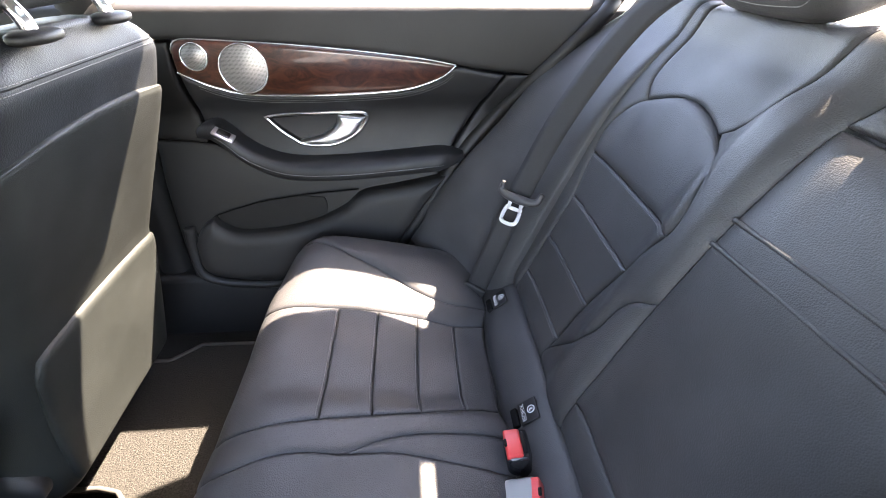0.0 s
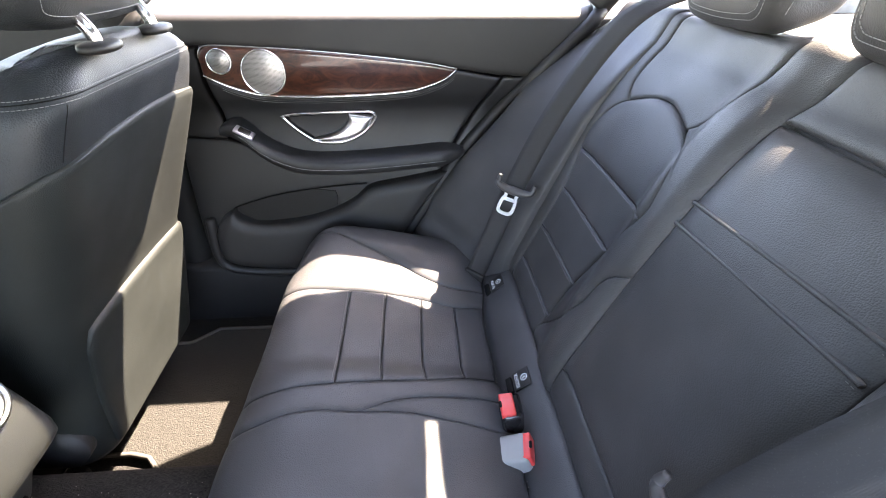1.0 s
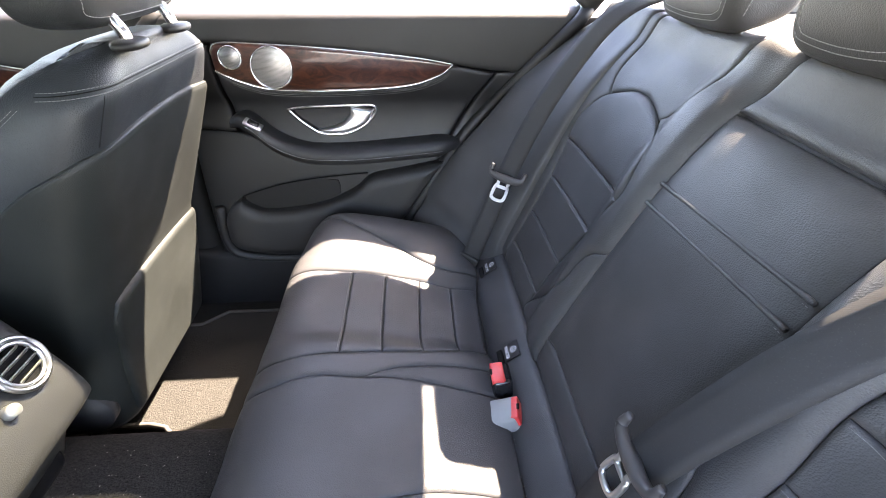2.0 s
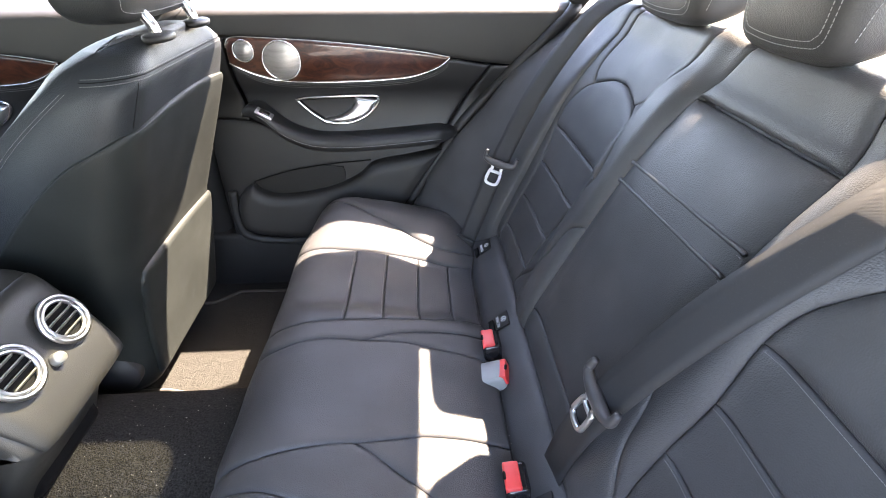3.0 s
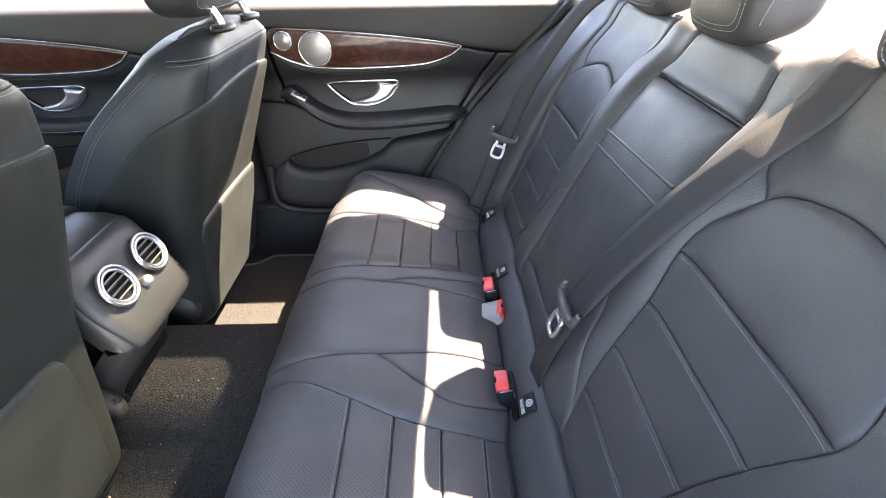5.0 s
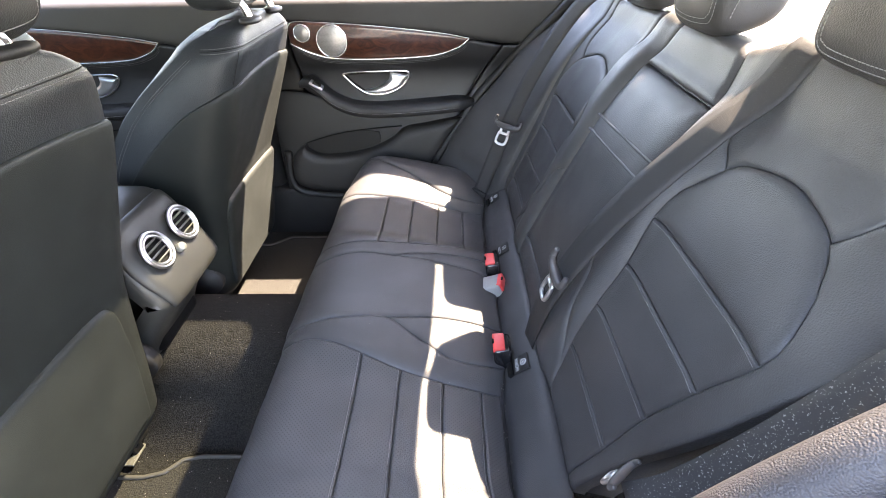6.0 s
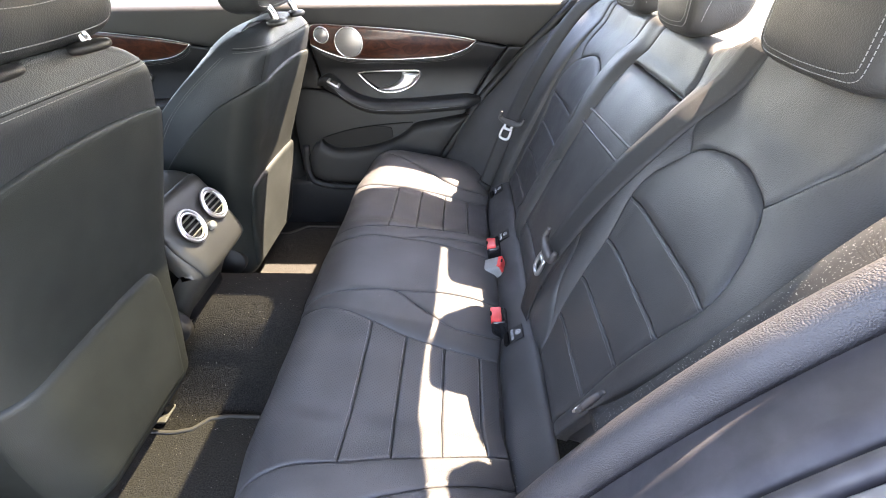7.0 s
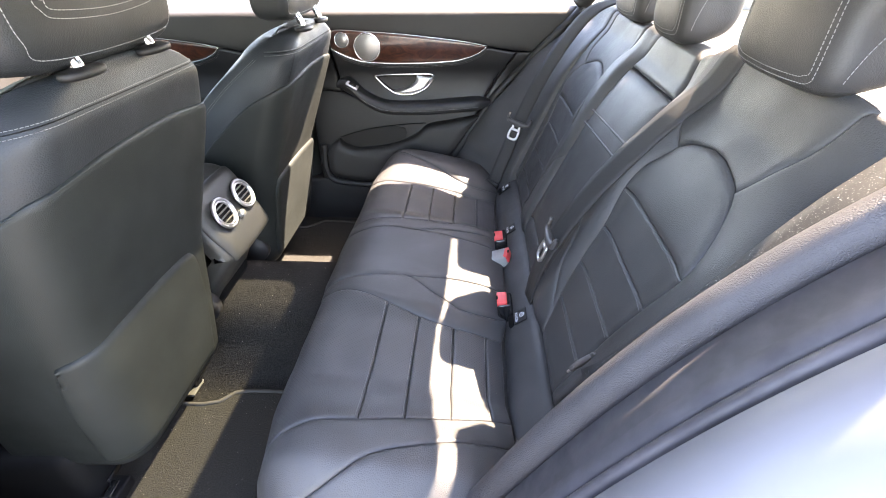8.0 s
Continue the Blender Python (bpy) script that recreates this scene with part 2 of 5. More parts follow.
def panel(name, bottom, top, left, right, surf, mat, parent, puff=0.006, roll=0.014, nu=22, nv=22, depth=0.02, base=0.0, label="", wrinkle=0.0, seed=0):
    """An upholstered panel: a Coons patch in a surface's own two coordinates, puffed up from its seams, with turned-in edges."""
    us = 0.5 - 0.5 * np.cos(np.pi * np.linspace(0, 1, nu))
    vs = 0.5 - 0.5 * np.cos(np.pi * np.linspace(0, 1, nv))
    b, t = curve_pts(bottom, us), curve_pts(top, us)
    l, r = curve_pts(left, vs), curve_pts(right, vs)
    U, V = us[None, :, None], vs[:, None, None]
    P = (1 - V) * b[None] + V * t[None] + (1 - U) * l[:, None] + U * r[:, None]
    P = P - ((1 - U) * (1 - V) * b[0] + U * (1 - V) * b[-1] + (1 - U) * V * t[0] + U * V * t[-1])
    edge = np.vstack([P[0], P[-1], P[:, 0], P[:, -1]])
    flat = P.reshape(-1, 2)
    d = np.sqrt(((flat[:, None, :] - edge[None]) ** 2).sum(2)).min(1)
    e = np.clip(d / roll, 0, 1)
    dip = 0.0014 if puff > 0.002 else 0.0
    h = base - dip + (puff + dip) * np.sqrt(1 - (1 - e) ** 2)
    if wrinkle:
        h = h + e * np.array([wrinkle * noise.noise(Vector((x * 14 + seed, y * 14, seed * 1.7))) for x, y in flat])
    top3 = surf(flat[:, 0], flat[:, 1], h)
    verts = [tuple(v) for v in top3]
    idx = lambda j, i: j * nu + i
    faces = [(idx(j, i), idx(j, i + 1), idx(j + 1, i + 1), idx(j + 1, i)) for j in range(nv - 1) for i in range(nu - 1)]
    ring = [idx(0, i) for i in range(nu)] + [idx(j, nu - 1) for j in range(1, nv)] + [idx(nv - 1, i) for i in range(nu - 2, -1, -1)] + [idx(j, 0) for j in range(nv - 2, 0, -1)]
    fr = flat[ring]
    low = surf(fr[:, 0], fr[:, 1], np.full(len(ring), base - depth))
    k0 = len(verts)
    verts += [tuple(v) for v in low]
    n = len(ring)
    faces += [(ring[(i + 1) % n], ring[i], k0 + i, k0 + (i + 1) % n) for i in range(n)]
    ob = mesh_ob(name, verts, faces, mat, parent, label)
    bm = bmesh.new()
    bm.from_mesh(ob.data)
    bmesh.ops.remove_doubles(bm, verts=bm.verts, dist=1e-5)
    bmesh.ops.recalc_face_normals(bm, faces=bm.faces)
    bm.to_mesh(ob.data)
    bm.free()
    return ob


def tube(name, pts, radius, mat, parent=None, label="", n=10, steps=40, closed=False, smooth=True):
    """A round tube along a path; radius a number or one per control point."""
    p = np.array(pts, float)
    if closed:
        p = np.vstack([p, p[:1]])
    q = curve_pts(p, steps, smooth)
    if np.isscalar(radius):
        rr = np.full(len(q), radius)
    else:
        rr = np.interp(np.linspace(0, 1, len(q)), np.linspace(0, 1, len(radius)), radius)
    verts, faces = [], []
    up = Vector((0.13, 0.21, 0.97))
    m = len(q)
    for i in range(m):
        if closed:
            tan = Vector(q[(i + 1) % (m - 1)] - q[(i - 1) % (m - 1)])
        else:
            tan = Vector(q[min(i + 1, m - 1)] - q[max(i - 1, 0)])
        tan.normalize()
        a = tan.cross(up)
        if a.length < 0.1:
            a = tan.cross(Vector((1, 0.2, 0)))
        a.normalize()
        b = tan.cross(a)
        for k in range(n):
            w = 2 * math.pi * k / n
            verts.append(Vector(q[i]) + (a * math.cos(w) + b * math.sin(w)) * rr[i])
    for i in range(m - 1):
        for k in range(n):
            faces.append((i * n + k, i * n + (k + 1) % n, (i + 1) * n + (k + 1) % n, (i + 1) * n + k))
    if not closed:
        faces.append(tuple(range(n - 1, -1, -1)))
        faces.append(tuple(range((m - 1) * n, m * n)))
    return mesh_ob(name, verts, faces, mat, parent, label)


def box(name, size, at, mat, parent=None, bevel=0.004, rot=(0, 0, 0), label="", segments=3):
    """A box with rounded edges, centred at a place and turned by degrees."""
    bm = bmesh.new()
    bmesh.ops.create_cube(bm, size=1.0)
    bmesh.ops.scale(bm, vec=size, verts=bm.verts)
    if bevel:
        bmesh.ops.bevel(bm, geom=bm.edges[:], offset=bevel, segments=segments, profile=0.5, affect="EDGES")
    bmesh.ops.transform(bm, matrix=pose(*at, *rot), verts=bm.verts)
    return part(name, bm, mat, parent, label)


def stitches(name, pts3, mat, parent, step=0.006, length=0.0042, r=0.00045, up=None):
    """A row of sewn stitches along a path of points, each a small raised bar."""
    p = np.array(pts3, float)
    s = np.concatenate([[0], np.cumsum(np.linalg.norm(np.diff(p, axis=0), axis=1))])
    verts, faces = [], []
    for d in np.arange(step, s[-1] - step, step):
        a = np.array([np.interp(d - length / 2, s, p[:, k]) for k in range(3)])
        b = np.array([np.interp(d + length / 2, s, p[:, k]) for k in range(3)])
        t = Vector(b - a).normalized()
        u = t.cross(Vector((0.3, 0.5, 0.8))).normalized() * r
        w = t.cross(u).normalized() * r
        k0 = len(verts)
        for c in (a, b):
            for g in (u, w, -u, -w):
                verts.append(Vector(c) + g)
        for k in range(4):
            faces.append((k0 + k, k0 + (k + 1) % 4, k0 + 4 + (k + 1) % 4, k0 + 4 + k))
        faces += [(k0 + 3, k0 + 2, k0 + 1, k0), (k0 + 4, k0 + 5, k0 + 6, k0 + 7)]
    return mesh_ob(name, verts, faces, mat, parent, smooth=False)


def sweep(name, profile, path, mat, parent=None, label="", axes=None, closed_profile=True):
    """Sweep a profile of (side, out) along a path; axes gives the two directions at each step."""
    verts, faces = [], []
    n, m = len(profile), len(path)
    for p, (a, b) in zip(path, axes):
        for s, o in profile:
            verts.append(Vector(p) + Vector(a) * s + Vector(b) * o)
    rng = n if closed_profile else n - 1
    for i in range(m - 1):
        for k in range(rng):
            faces.append((i * n + k, i * n + (k + 1) % n, (i + 1) * n + (k + 1) % n, (i + 1) * n + k))
    if closed_profile:
        faces += [tuple(range(n - 1, -1, -1)), tuple(range((m - 1) * n, m * n))]
    ob = mesh_ob(name, verts, faces, mat, parent, label)
    bm = bmesh.new()
    bm.from_mesh(ob.data)
    bmesh.ops.recalc_face_normals(bm, faces=bm.faces)
    bm.to_mesh(ob.data)
    bm.free()
    return ob


def line(fn, a, b, n=12):
    return [fn(t) for t in np.linspace(a, b, n)]


def cut(pts, lo, hi, axis=1, n=14):
    """The stretch of a curve between two values of one coordinate, which must rise along it."""
    c = curve_pts(pts, 200)
    v = np.linspace(lo, hi, n)
    return [tuple(np.interp(w, c[:, axis], c[:, k]) for k in range(2)) for w in v]


# ---- rear backrest surface ----
REC = radians(22.0)
BC, BS = math.cos(REC), math.sin(REC)
BX, BZ = 0.155, 0.53
VROLL, RROLL = 0.598, 0.050


def back_off(y, v):
    a = np.abs(y)
    low = 1 - sstep(0.46, 0.56, v)
    o = 0.016 * sstep(0.13, 0.17, a) * (1 - sstep(0.20, 0.25, a)) * (1 - 0.6 * sstep(0.5, 0.6, v))
    o = o - 0.006 * sstep(0.20, 0.27, a) * (1 - sstep(0.43, 0.49, a)) * low
    o = o + 0.012 * sstep(0.47, 0.54, a) * (1 - 0.5 * sstep(0.4, 0.6, v))
    o = o - 0.040 * sstep(0.46, 0.60, a) * sstep(0.38, 0.62, v) * (y < 0)
    return o * sstep(-0.04, 0.09, v) - 0.012 * (1 - sstep(0.0, 0.05, v))


def s_back(y, v, h):
    y, v, h = (np.asarray(q, float) for q in (y, v, h))
    h = h + back_off(y, v) - 0.85 * np.clip(v - 0.36, 0, 0.2) ** 2
    vr = VROLL + 0.030 * sstep(0.10, 0.24, -y)
    ang = np.clip((v - vr) / RROLL, 0, 1.2)
    vv = np.minimum(v, vr)
    over = np.maximum(v - vr - 1.2 * RROLL, 0)
    x = BX + BS * vv
    z = BZ + BC * vv
    # the roll bends the tangent from the recline towards the rear
    t0 = math.pi / 2 - REC
    cx, cz = x + math.cos(t0 - math.pi / 2) * RROLL, z + math.sin(t0 - math.pi / 2) * RROLL
    th = t0 - ang
    px = np.where(ang > 0, cx + RROLL * np.cos(th + math.pi / 2), x)
    pz = np.where(ang > 0, cz + RROLL * np.sin(th + math.pi / 2), z)
    px = px + over * np.cos(th)
    pz = pz + over * np.sin(th)
    nx, nz = np.cos(th + math.pi / 2), np.sin(th + math.pi / 2)
    return np.stack([px + nx * h, y + 0 * px, pz + nz * h], 1)


def mirror(pts, sg):
    return [(sg * a, v) for a, v in pts]


B_IN = [(0.152, 0.02), (0.150, 0.12), (0.148, 0.27), (0.142, 0.41), (0.138, 0.52), (0.130, 0.545), (0.112, 0.60), (0.10, 0.69)]
FAR = dict(
    seams=[0.02, 0.083, 0.169, 0.261, 0.344], shoulder=0.43,
    edge=[(0.54, 0.02), (0.54, 0.2), (0.54, 0.4), (0.55, 0.55), (0.56, 0.62), (0.56, 0.69)],
    out=[(0.49, 0.02), (0.483, 0.082), (0.481, 0.17), (0.480, 0.261), (0.493, 0.342), (0.497, 0.39), (0.483, 0.43)],
    inn=[(0.292, 0.02), (0.284, 0.085), (0.273, 0.168), (0.244, 0.261), (0.197, 0.346), (0.197, 0.39), (0.212, 0.43)],
    arch=[(0.483, 0.43), (0.457, 0.457), (0.401, 0.481), (0.363, 0.487), (0.327, 0.485), (0.267, 0.466), (0.212, 0.43)],
    vs=[(0.457, 0.457), (0.478, 0.49), (0.482, 0.53), (0.478, 0.588), (0.465, 0.69)],
    rs=[(0.267, 0.466), (0.240, 0.495), (0.222, 0.52), (0.205, 0.56), (0.196, 0.604), (0.19, 0.69)])
NEAR = dict(
    seams=[0.02, 0.121, 0.210, 0.297, 0.378], shoulder=0.455,
    edge=[(0.445, 0.02), (0.475, 0.153), (0.510, 0.25), (0.538, 0.34), (0.566, 0.466), (0.590, 0.56), (0.60, 0.69)],
    out=[(0.42, 0.02), (0.434, 0.121), (0.446, 0.211), (0.472, 0.300), (0.503, 0.384), (0.497, 0.42), (0.476, 0.455)],
    inn=[(0.268, 0.02), (0.240, 0.112), (0.232, 0.208), (0.231, 0.293), (0.223, 0.372), (0.226, 0.42), (0.238, 0.455)],
    arch=[(0.476, 0.455), (0.437, 0.493), (0.381, 0.511), (0.350, 0.514), (0.319, 0.511), (0.266, 0.495), (0.238, 0.455)],
    vs=[(0.437, 0.493), (0.450, 0.518), (0.463, 0.55), (0.485, 0.60), (0.50, 0.69)],
    rs=[(0.250, 0.485), (0.226, 0.509), (0.216, 0.55), (0.210, 0.60), (0.205, 0.69)])
SMALL = [(0.246, 0.06), (0.203, 0.168), (0.188, 0.225), (0.173, 0.255), (0.148, 0.276)]


bench = thing("rear_bench_seat", "black leather rear bench seat with perforated stitched panels", "car seat")


def rear_backrest(sg, kit):
    th = panel("backrest", mirror([(0.16, 0.02), (0.44, 0.02)], sg), mirror([(0.12, 0.70), (0.49, 0.70)], sg), mirror([(0.16, 0.02), (0.15, 0.3), (0.12, 0.70)], sg),
               mirror([(0.44, 0.02), (0.52, 0.4), (0.49, 0.70)], sg), s_back, LEATHER, bench, puff=0.001, roll=0.01, base=-0.012, depth=0.06, label="leather backrest with arched stitched insert")
    mk = lambda name, b, t, l, r, mat=LEATHER, **kw: panel(name, mirror(b, sg), mirror(t, sg), mirror(l, sg), mirror(r, sg), s_back, mat, th, **kw)
    seams, B_OUT, I_OUT, I_IN, ARCH, V_SEAM, R_SEAM, top = kit["seams"], kit["edge"], kit["out"], kit["inn"], kit["arch"], kit["vs"], kit["rs"], kit["shoulder"]
    for lo, hi in zip(seams, seams[1:]):
        l, r = cut(I_OUT, lo, hi), cut(I_IN, lo, hi)
        mk("insert_panel", [l[0], r[0]], [l[-1], r[-1]], l, r, puff=0.0034, roll=0.005, wrinkle=0.0012, seed=lo * 10)
        if hi > 0:
            pts = s_back(np.linspace(l[-1][0], r[-1][0], 60) * sg, np.full(60, hi - 0.005), np.full(60, 0.0042))
            stitches("stitching", pts, THREAD_DARK, th, 0.0048, 0.0042, 0.0004)
    l, r = cut(I_OUT, seams[-1], top), cut(I_IN, seams[-1], top)
    dense = [tuple(q) for q in curve_pts(ARCH, 31)]
    V_SEAM, R_SEAM = ([tuple(q) for q in curve_pts(c, 16)] for c in (V_SEAM, R_SEAM))
    iv, ir = (min(range(31), key=lambda i: math.dist(dense[i], c[0])) for c in (V_SEAM, R_SEAM))
    V_SEAM, R_SEAM = [dense[iv]] + V_SEAM[1:], [dense[ir]] + R_SEAM[1:]
    mk("arch_panel", [l[0], r[0]], ARCH, l, r, puff=0.008, roll=0.018, nu=34, nv=30, wrinkle=0.001)
    ro = cut(I_OUT, 0.02, top, n=20) + dense[1:iv] + V_SEAM
    mk("outer_bolster", [B_OUT[0], I_OUT[0]], [B_OUT[-1], V_SEAM[-1]], B_OUT, ro, nv=56, roll=0.009, puff=0.004)
    mk("upper_panel", dense[iv:ir + 1], [V_SEAM[-1], R_SEAM[-1]], V_SEAM, R_SEAM, puff=0.004, roll=0.009, nu=36, nv=36, wrinkle=0.003)
    il = cut(I_IN, 0.06, top, n=20) + dense[ir + 1:-1][::-1] + R_SEAM
    inner = SMALL[:-1] + cut(B_IN, 0.276, 0.69, n=20)
    mk("inner_bolster", [il[0], (il[0][0] - 0.002, il[0][1])], [R_SEAM[-1], B_IN[-1]], il, [(il[0][0] - 0.002, il[0][1])] + inner[1:], nv=64, nu=28, puff=0.007, roll=0.020)
    wl = [I_IN[0], (il[0][0] - 0.002, il[0][1])] + SMALL[1:]
    mk("lower_wedge", [I_IN[0], B_IN[0]], [(0.1490, 0.276), (0.148, 0.276)], wl, cut(B_IN, 0.02, 0.276), puff=0.005, roll=0.010, nv=30)
    return th


rear_backrest(1, FAR)
rear_backrest(-1, NEAR)

# centre backrest with its fold-down armrest
mid_back = panel("centre_backrest", [(0.165, 0.02), (-0.165, 0.02)], [(0.13, 0.70), (-0.13, 0.70)], [(0.165, 0.02), (0.13, 0.70)], [(-0.165, 0.02), (-0.13, 0.70)], s_back, LEATHER, bench,
                 puff=0.001, roll=0.01, base=-0.014, depth=0.06, label="centre backrest with folded-up armrest and pull strap")
CE = lambda v: float(np.interp(v, [p[1] for p in B_IN], [p[0] for p in B_IN]))


def centre_panel(name, lo, hi, **kw):
    l, r = cut(B_IN, lo, hi), cut(B_IN, lo, hi)
    r = [(-a, v) for a, v in r]
    return panel(name, [l[0], r[0]], [l[-1], r[-1]], l, r, s_back, LEATHER, mid_back, nu=36, **kw)


centre_panel("armrest_pad", 0.083, 0.526, puff=0.011, roll=0.05, nv=60, wrinkle=0.0015)
panel("lower_pad", [(0.15, -0.01), (-0.15, -0.01)], [(0.15, 0.082), (-0.15, 0.082)], [(0.15, -0.01), (0.15, 0.082)], [(-0.15, -0.01), (-0.15, 0.082)], s_back, LEATHER, mid_back, puff=0.004, roll=0.02, nu=30, nv=14)
centre_panel("upper_pad", 0.53, 0.69, puff=0.008, roll=0.014, nv=26)
for v in (0.379, 0.412):
    pts = s_back(np.linspace(-CE(v) + 0.004, CE(v) - 0.004, 60), v + np.linspace(0.012, -0.003, 60), np.full(60, 0.0096))
    tube("piping", pts, 0.0032, LEATHER, mid_back, "thin raised leather piping", n=8, steps=40)
    stitches("stitching", pts + np.array([0.0, 0.0, -0.007]) - 0.0008 * np.array([1.0, 0, 0]), THREAD_DARK, mid_back, 0.0055, 0.0035)

# ---- rear bench cushion surface ----
cush_profile = table([(-0.14, 0.14, 0.485), (-0.09, 0.09, 0.510), (-0.04, 0.04, 0.532), (0.05, -0.05, 0.553), (0.17, -0.17, 0.579), (0.25, -0.25, 0.587),
                      (0.30, -0.298, 0.578), (0.345, -0.334, 0.552), (0.39, -0.349, 0.508), (0.45, -0.352, 0.45), (0.56, -0.338, 0.34)])


def cush_off(y, u):
    a = np.abs(y)
    o = 0.030 * sstep(0.46, 0.57, a) * sstep(-0.14, 0.03, u) * (1 - sstep(0.22, 0.36, u))
    o = o - 0.06 * sstep(0.60, 0.70, a)
    o = o - 0.020 * sstep(0.18, 0.25, a) * (1 - sstep(0.40, 0.47, a)) * (1 - sstep(0.22, 0.36, u))
    o = o + 0.003 * (1 - sstep(0.10, 0.18, a)) - 0.018 * sstep(0.46, 0.62, a) * sstep(0.25, 0.36, u)
    return o


def s_cush(y, u, h):
    y, u, h = (np.asarray(q, float) for q in (y, u, h))
    h = h + cush_off(y, u)
    x, z = cush_profile(u)
    x1, z1 = cush_profile(u + 0.004)
    x0, z0 = cush_profile(u - 0.004)
    tx, tz = x1 - x0, z1 - z0
    l = np.sqrt(tx * tx + tz * tz) + 1e-9
    return np.stack([x + tz / l * h, y + 0 * x, z - tx / l * h], 1)


CUSH_FAR = dict(
    seams=[-0.095, -0.032, 0.041, 0.116, 0.191, 0.54],
    inn=[(0.226, -0.095), (0.209, -0.03), (0.192, 0.042), (0.179, 0.114), (0.167, 0.186), (0.157, 0.254), (0.150, 0.31), (0.15, 0.54)],
    out=[(0.432, -0.095), (0.417, -0.034), (0.425, 0.04), (0.428, 0.119), (0.427, 0.197), (0.428, 0.303), (0.43, 0.54)],
    bol=[(0.474, -0.10), (0.464, -0.027), (0.485, 0.042), (0.520, 0.114), (0.551, 0.185), (0.580, 0.225), (0.605, 0.27), (0.62, 0.40), (0.62, 0.54)],
    l1=[(0.110, 0.150), (0.139, 0.097), (0.155, 0.032), (0.163, -0.063), (0.163, -0.10)],
    l2=[(0.110, 0.150), (0.118, 0.081), (0.110, 0.01), (0.102, -0.052), (0.099, -0.10)],
    mid=[(0.110, 0.150), (0.111, 0.207), (0.103, 0.255), (0.090, 0.30), (0.09, 0.40), (0.09, 0.54)])
CUSH_NEAR = dict(
    seams=[-0.095, -0.057, 0.018, 0.098, 0.174, 0.54],
    inn=[(0.235, -0.095), (0.239, -0.057), (0.233, 0.022), (0.221, 0.10), (0.200, 0.177), (0.178, 0.249), (0.172, 0.30), (0.17, 0.54)],
    out=[(0.462, -0.095), (0.472, -0.053), (0.489, 0.016), (0.508, 0.098), (0.530, 0.171), (0.543, 0.238), (0.557, 0.275), (0.57, 0.35), (0.57, 0.54)],
    bol=[(0.517, -0.10), (0.543, 0.0), (0.565, 0.073), (0.592, 0.139), (0.626, 0.181), (0.653, 0.219), (0.67, 0.26), (0.675, 0.40), (0.67, 0.54)],
    l1=[(0.102, 0.140), (0.138, 0.086), (0.165, 0.043), (0.186, 0.009), (0.190, -0.05), (0.180, -0.10)],
    l2=[(0.102, 0.140), (0.090, 0.085), (0.081, 0.039), (0.080, -0.02), (0.082, -0.065), (0.082, -0.10)],
    mid=[(0.102, 0.140), (0.110, 0.201), (0.120, 0.25), (0.130, 0.30), (0.14, 0.40), (0.145, 0.54)])
C_EDGE = [(0.69, -0.10), (0.70, 0.0), (0.70, 0.15), (0.70, 0.3), (0.69, 0.54)]

bench_back = bench
bench = panel("cushion", [(-0.66, -0.12), (0.66, -0.12)], [(-0.66, 0.54), (0.66, 0.54)], [(-0.66, -0.12), (-0.68, 0.2), (-0.66, 0.54)], [(0.66, -0.12), (0.68, 0.2), (0.66, 0.54)], s_cush, LEATHER, bench_back,
              puff=0.001, roll=0.01, base=-0.014, depth=0.05, nu=60, nv=40, label="leather bench cushion with perforated inserts")


def cushion_side(sg, kit):
    mk = lambda name, b, t, l, r, mat=LEATHER, **kw: panel(name, mirror(b, sg), mirror(t, sg), mirror(l, sg), mirror(r, sg), s_cush, mat, bench, **kw)
    us, inn, out, bol, l1, l2, mid = (kit[k] for k in ("seams", "inn", "out", "bol", "l1", "l2", "mid"))
    for lo, hi in zip(us, us[1:]):
        l, r = cut(inn, lo, hi), cut(out, lo, hi)
        mk("insert_panel", [l[0], r[0]], [l[-1], r[-1]], l, r, PERF, puff=0.0036, roll=0.005, nv=40 if hi > 0.5 else 20, nu=30, wrinkle=0.002, seed=lo * 20)
        if hi < 0.5:
            pts = s_cush(np.linspace(l[-1][0], r[-1][0], 60) * sg, np.full(60, hi + 0.005), np.full(60, 0.0045))
            stitches("stitching", pts, THREAD_DARK, bench, 0.0048, 0.0042, 0.0004)
    mk("bolster_slope", [out[0], bol[0]], [out[-1], bol[-1]], out, bol, puff=0.0045, roll=0.010, nv=48, wrinkle=0.002)
    mk("bolster_crest", [bol[0], C_EDGE[0]], [bol[-1], C_EDGE[-1]], bol, C_EDGE, puff=0.008, roll=0.02, nv=44, wrinkle=0.002)
    mk("edge_strip", [l1[-1], inn[0]], [mid[-1], inn[-1]], l1[::-1] + mid[1:], inn, puff=0.005, roll=0.013, nv=44)
    mk("leaf_panel", [l2[-1], l1[-1]], [(l1[0][0] - 0.0005, l1[0][1]), l1[0]], l2[::-1], l1[::-1], puff=0.004, roll=0.012, nv=26)
    return l2[::-1] + mid[1:]


mid_far, mid_near = cushion_side(1, CUSH_FAR), mirror(cushion_side(-1, CUSH_NEAR), -1)
panel("centre_panel", [mid_near[0], mid_far[0]], [mid_near[-1], mid_far[-1]], mid_near, mid_far, s_cush, LEATHER, bench, puff=0.005, roll=0.010, nu=44, nv=54, wrinkle=0.002)

# roll of leather between cushion and backrest, with the anchor slots
val_prof = table([(0.0, 0.098, 0.455), (0.02, 0.100, 0.485), (0.04, 0.110, 0.510), (0.065, 0.132, 0.530), (0.09, 0.158, 0.548), (0.11, 0.178, 0.545)])


